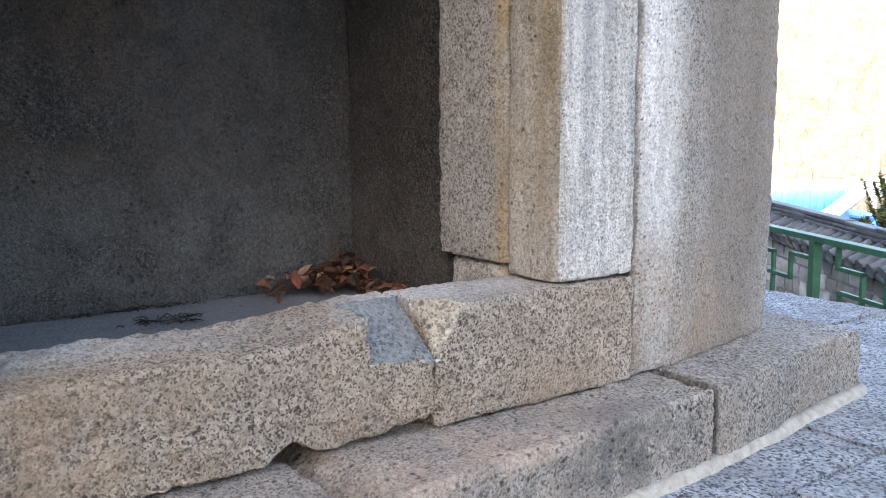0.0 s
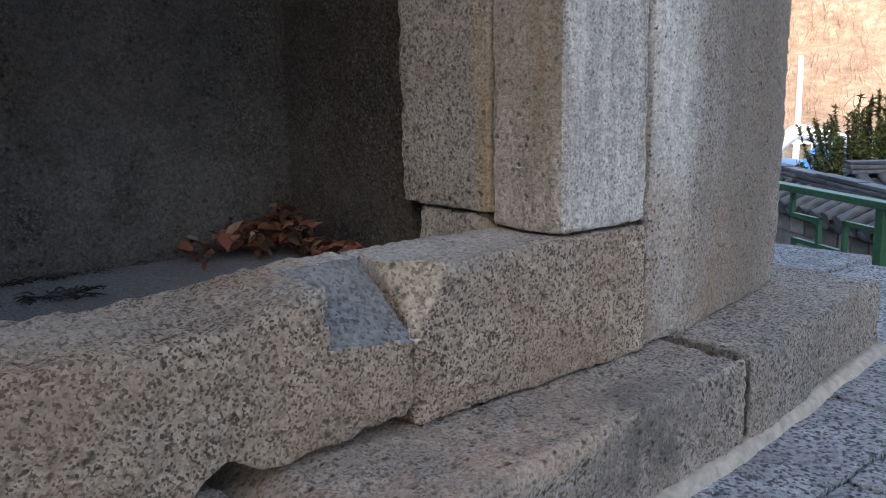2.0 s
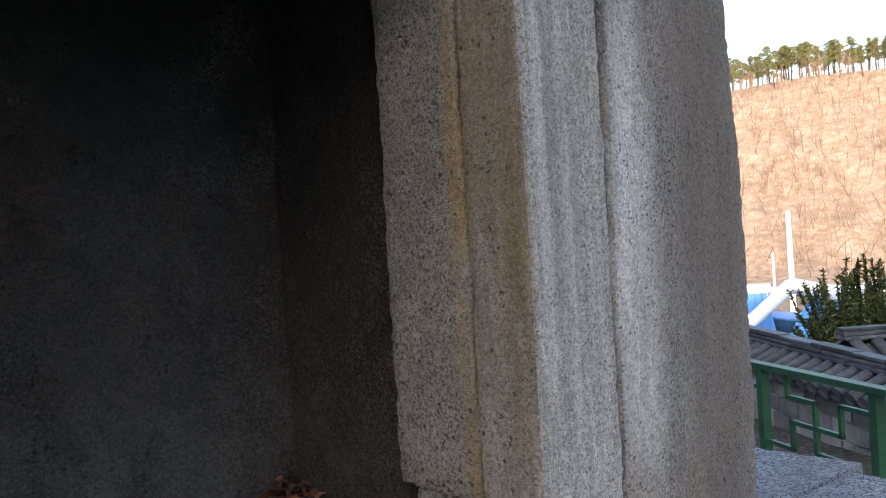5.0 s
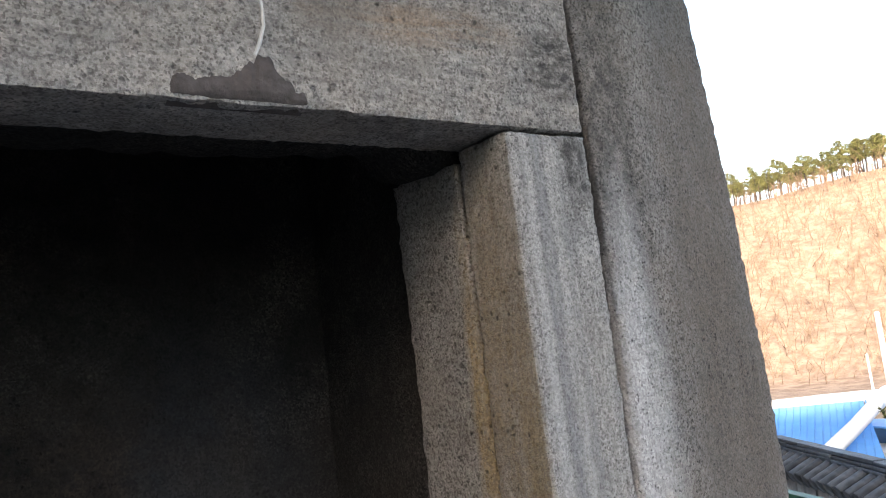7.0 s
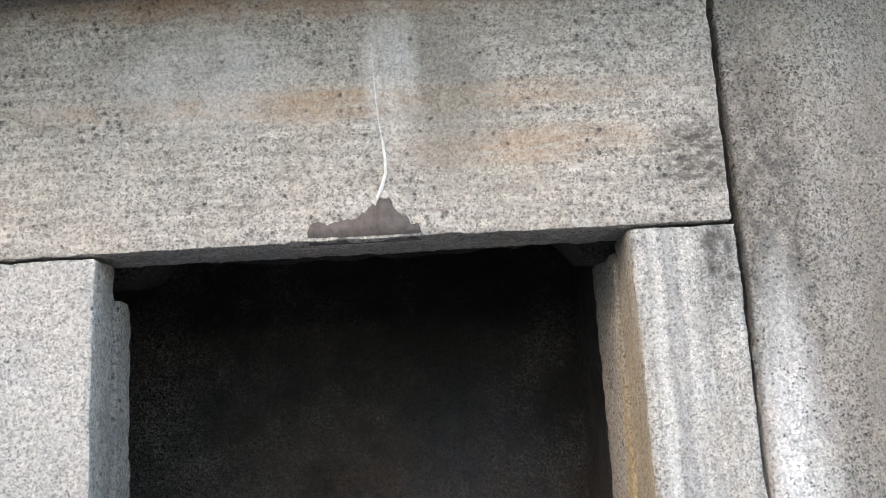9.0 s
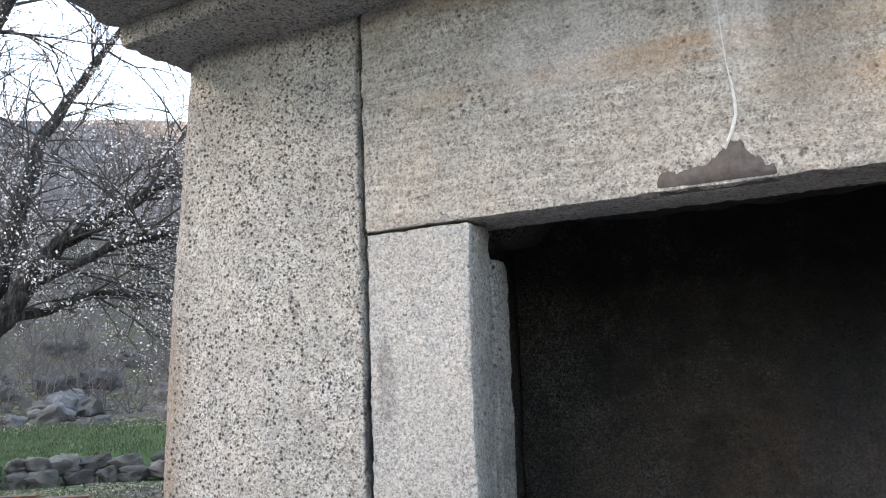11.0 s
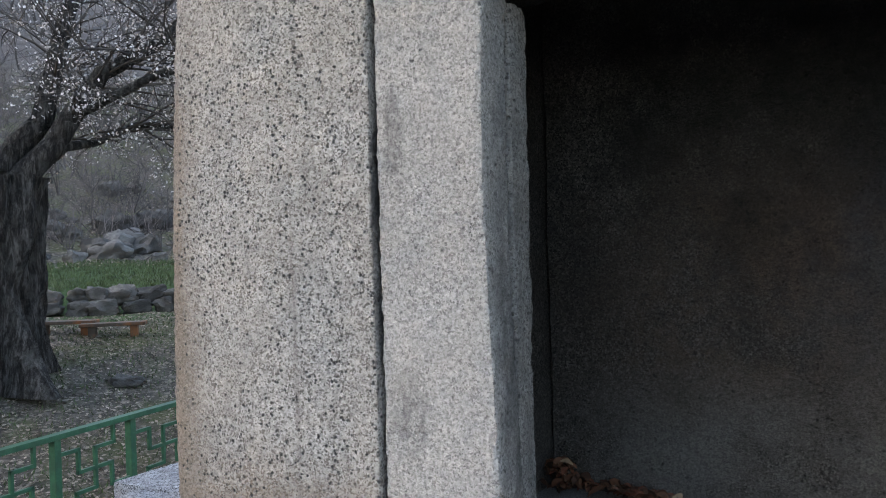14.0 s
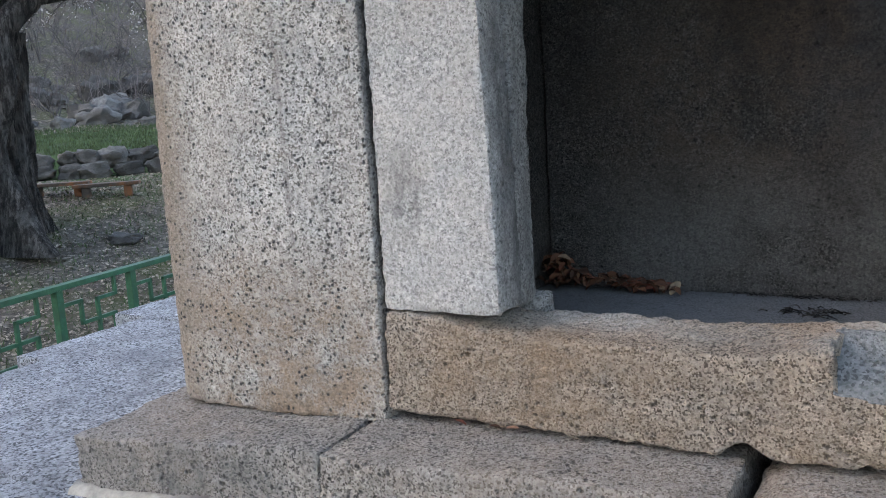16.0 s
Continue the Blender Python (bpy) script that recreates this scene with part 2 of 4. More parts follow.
# Niche shade painted into the albedo: darkest high up, paler by the floor.
m_dark = granite("granite_shaded_interior", (0.074, 0.068, 0.063), (0.026, 0.024, 0.022), 0.05, (0.055, 0.038, 0.029), 0.6, [
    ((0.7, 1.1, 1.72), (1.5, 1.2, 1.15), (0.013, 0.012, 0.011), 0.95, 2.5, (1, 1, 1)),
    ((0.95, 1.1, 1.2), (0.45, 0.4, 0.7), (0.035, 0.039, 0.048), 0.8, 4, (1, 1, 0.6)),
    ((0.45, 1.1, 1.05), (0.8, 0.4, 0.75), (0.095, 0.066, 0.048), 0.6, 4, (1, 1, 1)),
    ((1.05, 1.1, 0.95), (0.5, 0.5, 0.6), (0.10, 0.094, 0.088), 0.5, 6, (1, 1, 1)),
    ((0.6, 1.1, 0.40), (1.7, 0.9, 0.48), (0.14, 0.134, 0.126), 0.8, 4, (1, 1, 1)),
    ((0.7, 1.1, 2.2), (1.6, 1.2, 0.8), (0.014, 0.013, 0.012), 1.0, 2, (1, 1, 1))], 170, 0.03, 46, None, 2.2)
m_floor = granite("dusty_cement_floor", (0.15, 0.152, 0.155), (0.09, 0.09, 0.09), 0.1, (0.16, 0.155, 0.15), 0.4, (), 300, 0.002)
m_pave = granite("granite_paving", (0.37, 0.388, 0.42), (0.10, 0.106, 0.118), 0.7, (0.15, 0.157, 0.17), 0.8, (), 120, 0.02)


def plain(name, c, var=0.25, scale=20.0, rough=0.8, bump=0.0, metal=0.0, second=None, per=None):
    m, tree, b = mat(name, rough)
    n = Net(tree)
    lo = tuple(v * (1 - var) for v in c)
    hi = tuple(min(1, v * (1 + var)) for v in c)
    col = n.mix(n.ramp(n.noise(scale, 5, 0.65), (0.3, 0.0), (0.7, 1.0)), lo, hi)
    if second:
        col = n.mix(n.ramp(n.noise(scale * 0.23, 4, 0.6), (0.45, 0.0), (0.62, 0.85)), col, second)
    if per:
        src = n.random() if per == "object" else n.island()
        col = n.mix(1.0, col, n.ramp(src, (0.0, 0.55), (1.0, 1.45)), "MULTIPLY")
    n.put(b.inputs["Base Color"], col)
    b.inputs["Metallic"].default_value = metal
    if bump:
        n.bump(b, n.noise(scale * 2, 5, 0.7), 1.0, bump)
    return m


m_mortar = plain("grey_mortar", (0.25, 0.23, 0.20), 0.3, 30, 0.9, 0.004)
m_scar = plain("broken_edge_scar", (0.105, 0.088, 0.082), 0.3, 40, 0.9, 0.006)
m_drip = plain("white_drip", (0.62, 0.61, 0.59), 0.15, 60, 0.8, 0.002)
m_green = plain("green_painted_steel", (0.022, 0.085, 0.045), 0.25, 25, 0.45, 0.0006, second=(0.02, 0.06, 0.035))
m_leaf, _tree, _b = mat("dry_oak_leaf", 0.7)
_n = Net(_tree)
_c = _n.ramp(_n.random(), (0.0, (0.035, 0.020, 0.014)), (0.35, (0.085, 0.036, 0.020)), (0.65, (0.13, 0.055, 0.028)), (0.85, (0.15, 0.04, 0.025)), (1.0, (0.26, 0.19, 0.125)))
_n.put(_b.inputs["Base Color"], _n.mix(1.0, _c, _n.ramp(_n.noise(40, 4), (0.3, 0.6), (0.7, 1.3)), "MULTIPLY"))
m_litter = plain("fallen_leaves", (0.20, 0.165, 0.13), 0.3, 3, 0.85, per="island")
m_grass = plain("lawn_grass", (0.048, 0.070, 0.026), 0.4, 2, 0.8, per="island")
m_bark, _tree, _b = mat("ridged_bark", 0.95)
_n = Net(_tree)
_ridge = _n.noise(5.0, 9, 0.8, (2.6, 2.6, 0.5))
_n.put(_b.inputs["Base Color"], _n.mix(_n.ramp(_n.noise(5, 5, 0.7), (0.5, 0.0), (0.68, 0.7)), _n.ramp(_ridge, (0.40, (0.006, 0.005, 0.005)), (0.5, (0.034, 0.030, 0.027)), (0.62, (0.16, 0.148, 0.138))), (0.10, 0.10, 0.095)))
_n.bump(_b, _ridge, 1.0, 0.25)
m_twig = plain("bare_twigs", (0.055, 0.047, 0.042), 0.3, 3, 0.95)
m_bud = plain("pale_dry_leaves", (0.50, 0.45, 0.43), 0.2, 2, 0.8, per="island")
m_wood = plain("weathered_bench_wood", (0.055, 0.042, 0.032), 0.3, 15, 0.7, 0.003, second=(0.16, 0.06, 0.02))
m_rock = plain("field_stone", (0.10, 0.094, 0.088), 0.5, 6, 0.95, 0.03, second=(0.04, 0.038, 0.036), per="object")
m_tile = plain("grey_roof_tile", (0.045, 0.050, 0.056), 0.4, 14, 0.55, 0.004, second=(0.085, 0.092, 0.10), per="object")
m_wallstone = plain("wall_masonry", (0.30, 0.28, 0.26), 0.3, 5, 0.9, 0.02, second=(0.18, 0.16, 0.145), per="object")
m_blue = plain("blue_metal_roof", (0.10, 0.30, 0.62), 0.12, 1.5, 0.45, second=(0.16, 0.36, 0.62))
m_white = plain("white_paint", (0.8, 0.79, 0.77), 0.06, 3, 0.6)
m_concrete = plain("concrete_pole", (0.62, 0.60, 0.57), 0.1, 5, 0.85)
m_needle = plain("conifer_needles", (0.075, 0.085, 0.022), 0.45, 3, 0.7, per="island")
m_pine = plain("pine_needles", (0.13, 0.135, 0.05), 0.4, 0.6, 0.8, per="island")
m_brush = plain("dry_brushwood", (0.23, 0.158, 0.112), 0.5, 0.4, 0.95, per="island")
m_twig_grey = plain("grey_hillside_twigs", (0.085, 0.074, 0.072), 0.6, 0.5, 0.95, per="island")


def ground_material():
    m, tree, b = mat("winter_ground", 0.95)
    n = Net(tree)
    litter = n.mix(n.ramp(n.noise(7, 6, 0.75), (0.35, 0.0), (0.65, 1.0)), (0.040, 0.034, 0.027), (0.115, 0.098, 0.080))
    litter = n.mix(n.ramp(n.cells(19), (0.70, 0.0), (0.9, 0.8)), litter, (0.26, 0.22, 0.185))
    moss = n.mix(n.ramp(n.noise(0.8, 5, 0.6), (0.46, 0.0), (0.60, 0.6)), litter, (0.075, 0.085, 0.03))
    lawn = n.mix(n.noise(16, 5, 0.7), (0.028, 0.055, 0.016), (0.055, 0.095, 0.028))
    col = n.mix(n.math("MULTIPLY", n.spot((-15.2, 11.4, 0.9), (4.9, 4.9, 8), 0.2), n.ramp(n.noise(1.2, 4), (0.3, 0.3), (0.5, 1.0))), moss, lawn)
    tan = n.mix(n.ramp(n.noise(0.5, 6, 0.7), (0.35, 0.0), (0.65, 1.0)), (0.19, 0.132, 0.095), (0.39, 0.295, 0.218))
    col = n.mix(n.spot((150, 75, 10), (145, 140, 80), 0.12), col, tan)
    grey = n.mix(n.ramp(n.noise(0.35, 6, 0.75), (0.35, 0.0), (0.65, 1.0)), (0.045, 0.040, 0.038), (0.12, 0.103, 0.095))
    col = n.mix(n.spot((-130, 88, 40), (122, 105, 90), 0.10), col, grey)
    n.put(b.inputs["Base Color"], col)
    n.bump(b, n.math("ADD", n.noise(18, 6, 0.7), n.noise(2.0, 4)), 1.0, 0.05)
    return m


m_ground = ground_material()


# ---- mesh helpers ----
def mesh_object(name, bm, material, parent=None, label="", smooth=False):
    me = bpy.data.meshes.new(name)
    bm.to_mesh(me)
    bm.free()
    me.materials.append(material)
    if smooth:
        me.shade_smooth()
    ob = new(name, me)
    if parent:
        ob.parent = parent
    if label:
        ob["label"] = label
    return ob


def part(name, bm, material, parent, label="", smooth=False):
    return mesh_object(name, bm, material, parent, label, smooth)


def add_box(bm, x0, x1, y0, y1, z0, z1, m=None):
    vs = [bm.verts.new((x, y, z)) for x in (x0, x1) for y in (y0, y1) for z in (z0, z1)]
    if m:
        for v in vs:
            v.co = m @ v.co
    for f in ((0, 1, 3, 2), (4, 6, 7, 5), (0, 4, 5, 1), (2, 3, 7, 6), (0, 2, 6, 4), (1, 5, 7, 3)):
        bm.faces.new([vs[i] for i in f])
    return vs


def box(x0, x1, y0, y1, z0, z1, m=None, bevel=0.0):
    bm = bmesh.new()
    add_box(bm, x0, x1, y0, y1, z0, z1, m)
    if bevel:
        bmesh.ops.bevel(bm, geom=bm.edges[:], offset=bevel, segments=2, affect="EDGES", profile=0.6)
    return bm


def stone(x0, x1, y0, y1, z0, z1, step=0.025, r=0.02, rough=0.006, wave=0.008, seed=0.0, shape=None):
    """A hewn stone: a box of small faces with worn edges and an uneven skin. shape(p) bends it at last."""
    lo, hi = Vector((x0, y0, z0)), Vector((x1, y1, z1))
    n = [max(2, min(190, round((hi[k] - lo[k]) / step))) for k in range(3)]
    verts, faces, index = [], [], {}

    def vert(i, j, k):
        key = (i, j, k)
        if key not in index:
            index[key] = len(verts)
            p = Vector((lo.x + (hi.x - lo.x) * i / n[0], lo.y + (hi.y - lo.y) * j / n[1], lo.z + (hi.z - lo.z) * k / n[2]))
            q = p + Vector((seed * 3.7, seed * 1.9, seed * 5.3))
            rr = r * (0.45 + 0.5 * abs(noise.noise(q * 9)) + 1.3 * abs(noise.noise(q * 31)))
            inner = Vector([min(max(p[a], lo[a] + rr), hi[a] - rr) for a in range(3)])
            d = p - inner
            nor = d.normalized() if d.length > 1e-9 else Vector((0, 0, 0))
            base = inner + nor * rr if d.length > 1e-9 else p
            amp = 0.6 * wave * noise.noise(q * 2.6) + rough * 0.7 * noise.noise(q * 17) + rough * 0.9 * noise.noise(q * 45)
            p = base + nor * amp
            verts.append(shape(p) if shape else p)
        return index[key]

    for a in range(3):
        b, c = (a + 1) % 3, (a + 2) % 3
        for side in (0, n[a]):
            for i in range(n[b]):
                for j in range(n[c]):
                    quad = []
                    for di, dj in ((0, 0), (1, 0), (1, 1), (0, 1)):
                        t = [0, 0, 0]
                        t[a], t[b], t[c] = side, i + di, j + dj
                        quad.append(vert(*t))
                    faces.append(quad if side else quad[::-1])
    me = bpy.data.meshes.new("stone")
    me.from_pydata([tuple(v) for v in verts], [], faces)
    me.shade_smooth()
    me.set_sharp_from_angle(angle=radians(28))
    return me


def stone_part(name, me, material, parent, label=""):
    me.materials.append(material)
    me.name = name
    ob = new(name, me)
    ob.parent = parent
    if label:
        ob["label"] = label
    return ob


def tube(verts, faces, pts, radii, sides=5):
    """A tapered tube along pts, added to lists of vertices and faces."""
    start = len(verts)
    for i, p in enumerate(pts):
        d = (pts[min(i + 1, len(pts) - 1)] - pts[max(i - 1, 0)]).normalized()
        u = d.cross(Vector((0.31, 0.17, 0.93)))
        u = u.normalized() if u.length > 1e-4 else Vector((1, 0, 0))
        w = d.cross(u)
        for s in range(sides):
            a = 2 * math.pi * s / sides
            verts.append(p + (u * math.cos(a) + w * math.sin(a)) * radii[i])
    for i in range(len(pts) - 1):
        for s in range(sides):
            a, b = start + i * sides + s, start + i * sides + (s + 1) % sides
            faces.append((a, b, b + sides, a + sides))


def soup(name, verts, faces, material, parent=None, label="", smooth=True):
    me = bpy.data.meshes.new(name)
    me.from_pydata([tuple(v) for v in verts], [], faces)
    me.materials.append(material)
    if smooth:
        me.shade_smooth()
    ob = new(name, me)
    if parent:
        ob.parent = parent
    if label:
        ob["label"] = label
    return ob


def empty(name, label, category, group="", m=None):
    ob = new(name)
    if m:
        ob.matrix_world = m
    return tagged(ob, label, category, group)


def smooth01(a, b, x):
    t = min(1.0, max(0.0, (x - a) / (b - a)))
    return t * t * (3 - 2 * t)


# ---- ground ----
LEFT = ((0, -0.6), (5, -1.35), (8, -1.58), (9.3, -1.3), (12.8, -0.36), (15, 0.03), (17.2, 0.08), (17.7, 0.5), (26, 1.1), (32, 2.6), (45, 8), (100, 28), (150, 48), (175, 55), (420, 57))
RIGHT = ((0, -0.6), (5, -1.0), (7, -1.15), (10, -1.6), (14, -1.9), (17, -2.6), (30, -4.2), (60, -5.8), (112, -5.6), (126, -4.6), (160, 12), (200, 30), (230, 33), (420, 34))
REAR = ((0, -0.6), (6, -0.8), (12, -1.0), (30, -2.0), (80, -3), (160, 8), (250, 18), (420, 20))
SUNWARD = ((0, -0.6), (5, -1.3), (8, -1.5), (14, -0.3), (25, 0.8), (45, 6), (60, 13), (100, 38), (150, 62), (175, 70), (420, 74))


def profile(table, r):
    for (r0, z0), (r1, z1) in zip(table, table[1:]):
        if r <= r1:
            return z0 + (z1 - z0) * (r - r0) / (r1 - r0)
    return table[-1][1]


def ground_height(x, y):
    dx, dy = x - 0.7, y
    r, az = math.hypot(dx, dy), math.degrees(math.atan2(dx, dy))
    w_right = smooth01(5, 40, az) * (1 - smooth01(95, 140, az))
    w_rear = smooth01(95, 140, az) + (1 - smooth01(-165, -140, az))
    w_sun = (1 - smooth01(-75, -58, az)) * smooth01(-165, -140, az)
    w_left = max(0.0, 1 - w_right - w_rear - w_sun)
    z = w_left * profile(LEFT, r) + w_right * profile(RIGHT, r) + w_rear * profile(REAR, r) + w_sun * profile(SUNWARD, r)
    p = Vector((x, y, 0))
    far = smooth01(60, 150, r)
    return z + 0.05 * noise.noise(p * 0.7) * smooth01(3, 7, r) + far * (5.0 * noise.noise(p * 0.011) + 2.0 * noise.noise(p * 0.04))


def build_ground():
    radii = [0.0]
    r = 2.0
    while r < 420:
        radii.append(r)
        r += max(0.35, r * 0.035)
    radii.append(420)
    sides = 300
    verts, faces = [], []
    for r in radii[1:]:
        for s in range(sides):
            a = 2 * math.pi * s / sides
            x, y = 0.7 + r * math.sin(a), r * math.cos(a)
            verts.append((x, y, ground_height(x, y)))
    for i in range(len(radii) - 2):
        for s in range(sides):
            a, b = i * sides + s, i * sides + (s + 1) % sides
            faces.append((a, a + sides, b + sides, b))
    verts.append((0.7, 0, -0.6))
    c = len(verts) - 1
    for s in range(sides):
        faces.append((c, s, (s + 1) % sides))
    ob = soup("ground", verts, faces, m_ground)
    tagged(ob, "winter ground of leaf litter, moss and dry brown hillsides", "ground", kind="structure")


build_ground()


# ---- stone shrine ----
shrine = empty("stone_shrine", "weathered granite shrine with an open dark niche, on stone base blocks", "shrine")
LINTEL_Z, SILL_Z, ROOF_Z = 2.085, 0.50, 2.79


def left_pillar_shape(p):
    t = min(1.0, max(0.0, (p.z - 0.2) / 2.5))
    front = 1 - smooth01(0.0, 0.45, p.y)
    u = (p.x + 0.36) / -0.81
    p.y += front * (-0.015 - (0.045 + 0.02 * math.sin(math.pi * t)) * smooth01(0, 0.55, u))
    p.y += front * 0.07 * smooth01(0.88, 1.04, u)
    p.x += 0.115 * t * t * smooth01(0.4, 1, u)
    return p


def right_pillar_shape(p):
    t = min(1.0, max(0.0, (p.z - 0.2) / 2.5))
    front = 1 - smooth01(0.0, 0.5, p.y)
    u = (p.x - 1.69) / 0.82
    p.y += front * (0.01 + 0.165 * max(0.0, u - 0.25) - 0.02 * math.sin(math.pi * t))
    p.x -= 0.115 * t * t * smooth01(0.4, 1, u)
    return p


stone_part("pillar", stone(-1.165, -0.360, 0, 0.75, 0.168, ROOF_Z - 0.006, 0.014, 0.016, 0.006, 0.010, 1, left_pillar_shape), m_pillar_l, shrine, "pitted grey granite pillar with brown foot")
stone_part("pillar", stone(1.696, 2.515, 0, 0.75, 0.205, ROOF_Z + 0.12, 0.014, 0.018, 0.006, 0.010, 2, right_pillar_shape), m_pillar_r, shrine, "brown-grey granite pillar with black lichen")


def jamb_l_shape(p):
    p.x += 0.012 * math.sin(p.z * 3.1) * smooth01(-0.3, 0, p.x)
    return p


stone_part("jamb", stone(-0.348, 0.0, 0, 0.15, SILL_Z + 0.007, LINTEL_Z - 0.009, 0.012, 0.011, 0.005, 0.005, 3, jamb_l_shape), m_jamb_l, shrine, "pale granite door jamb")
stone_part("jamb", stone(1.40, 1.682, 0, 0.2, SILL_Z + 0.007, LINTEL_Z - 0.009, 0.012, 0.010, 0.005, 0.005, 4), m_jamb_r, shrine, "pale streaked granite door jamb with ochre reveal")


def lintel_shape(p):
    if p.z < LINTEL_Z + 0.05 and p.y < 0.05 and 0.5 < p.x < 0.95:
        p.z += 0.012 * abs(noise.noise(p * 9))
    return p


stone_part("lintel", stone(-0.348, 1.674, -0.004, 0.24, LINTEL_Z, ROOF_Z + 0.07, 0.013, 0.009, 0.005, 0.006, 5, lintel_shape), m_lintel, shrine, "long granite lintel with rust streaks and lichen")


def cut(p, a, b, c, inside):
    """Presses p back onto the plane through a, b and c where it stands out of it."""
    a, b, c = Vector(a), Vector(b), Vector(c)
    n = (b - a).cross(c - a).normalized()
    if n.dot(Vector(inside) - a) > 0:
        n = -n
    d = n.dot(p - a)
    return p - n * (d - 0.003 * noise.noise(p * 60)) if d > 0 else p


CHIP = ((0.835, -0.012, 0.392), (1.0, -0.012, 0.372), (0.955, 0.15, 0.497))
SPALL = ((1.006, -0.012, 0.372), (1.10, -0.012, 0.497), (1.006, 0.10, 0.497))


def sill_shape(p):
    x, y, z = p.x, p.y, p.z
    high = smooth01(0.28, 0.50, z)
    front = 1 - smooth01(-0.01, 0.20, y)
    west = 1 - smooth01(0.66, 0.82, x)
    p.z += high * west * smooth01(-0.3, 0.05, x) * (-0.022 + 0.012 * noise.noise(Vector((x * 5, y * 5, 1))) - 0.020 * front)
    p.y += high * west * 0.010 * front * (1 + noise.noise(Vector((x * 7, 3, 1))))
    low = 1 - smooth01(0.22, 0.36, z)                    # ragged lower edge with a gap
    p.z += low * (0.035 * math.exp(-((x - 0.63) / 0.04) ** 2) + 0.022 * smooth01(0.72, 0.97, x) * (1 - smooth01(0.3, 0.6, y)))
    if x > 0.822 + 0.08 * max(0.0, 0.45 - z) + 0.012 * noise.noise(p * 25):
        p = cut(p, *CHIP, (0.5, 0.1, 0.3))
    return p


def end_block_shape(p):
    return cut(p, *SPALL, (1.5, 0.1, 0.3))


def fresh_face(ob, plane, material, x0, x1):
    """Gives the faces that lie on a broken plane a second material."""
    a, b, c = (Vector(v) for v in plane)
    n = (b - a).cross(c - a).normalized()
    ob.data.materials.append(material)
    for f in ob.data.polygons:
        if x0 < f.center.x < x1 and f.center.z > 0.36 and abs(n.dot(f.center - a)) < 0.005 and abs(n.dot(f.normal)) > 0.8:
            f.material_index = 1


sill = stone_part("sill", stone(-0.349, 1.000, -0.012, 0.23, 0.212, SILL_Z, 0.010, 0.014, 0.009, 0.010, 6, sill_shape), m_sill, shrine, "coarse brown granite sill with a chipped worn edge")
fresh_face(sill, CHIP, m_chip, 0.81, 1.02)
sill_end = stone_part("sill", stone(1.004, 1.682, -0.008, 0.225, 0.205, SILL_Z, 0.010, 0.010, 0.006, 0.007, 7, end_block_shape), m_sill, shrine, "coarse brown granite sill end block with a spalled tan corner")
fresh_face(sill_end, SPALL, m_spall, 1.0, 1.12)


# second ring of stones, behind the jambs
stone_part("inner_jamb", stone(1.392, 1.75, 0.212, 0.52, 0.53, 2.05, 0.024, 0.016, 0.005, 0.012, 8), m_inner, shrine, "grey granite inner jamb")
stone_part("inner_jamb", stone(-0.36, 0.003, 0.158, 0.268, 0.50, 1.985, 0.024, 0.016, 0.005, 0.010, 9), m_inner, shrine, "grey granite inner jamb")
stone_part("footing", stone(1.40, 1.72, 0.235, 0.47, 0.35, 0.525, 0.02, 0.025, 0.008, 0.012, 10), m_inner, shrine, "small grey footing stone")
stone_part("footing", stone(-0.33, 0.035, 0.235, 0.33, 0.35, 0.515, 0.02, 0.025, 0.008, 0.012, 11), m_inner, shrine, "small grey footing stone")


def inner_lintel_shape(p):
    if p.z < 2.2:
        p.z += 0.03 * noise.noise(Vector((p.x * 3.1, 0, 3))) + 0.015 * noise.noise(Vector((p.x * 11, p.y * 5, 3)))
        p.z -= 0.06 * (smooth01(1.27, 1.34, p.x) + smooth01(0.10, 0.02, p.x) if p.x < 0.10 else smooth01(1.27, 1.34, p.x))
    return p


stone_part("inner_lintel", stone(-0.36, 1.75, 0.25, 0.50, 2.115, ROOF_Z - 0.02, 0.03, 0.02, 0.008, 0.012, 12, inner_lintel_shape), m_dark, shrine, "rough inner lintel, darkened with painted shade")
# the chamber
stone_part("back_wall", stone(-0.312, 1.50, 1.12, 1.32, 0.33, ROOF_Z - 0.01, 0.035, 0.006, 0.006, 0.012, 13), m_dark, shrine, "back wall of the niche, shade painted into its colour")
stone_part("side_wall", stone(1.43, 1.70, 0.525, 1.118, 0.33, ROOF_Z - 0.01, 0.035, 0.012, 0.006, 0.010, 14), m_dark, shrine, "side wall of the niche, shade painted into its colour")
stone_part("side_wall", stone(-0.62, -0.326, 0.275, 1.315, 0.33, ROOF_Z - 0.01, 0.035, 0.012, 0.006, 0.010, 15), m_dark, shrine, "side wall of the niche, shade painted into its colour")
stone_part("floor_slab", stone(-0.36, 1.44, 0.235, 1.118, 0.215, 0.35, 0.03, 0.006, 0.002, 0.004, 16), m_floor, shrine, "dusty grey cement floor of the niche")
stone_part("outer_wall", stone(-1.10, 2.42, 1.325, 1.62, 0.205, ROOF_Z - 0.01, 0.12, 0.02, 0.006, 0.012, 17), m_pillar_r, shrine)
stone_part("outer_wall", stone(-1.10, -0.64, 0.76, 1.32, 0.205, ROOF_Z - 0.01, 0.12, 0.02, 0.006, 0.012, 18), m_pillar_r, shrine)
stone_part("outer_wall", stone(1.72, 2.42, 0.76, 1.32, 0.205, ROOF_Z - 0.01, 0.12, 0.02, 0.006, 0.012, 19), m_pillar_r, shrine)

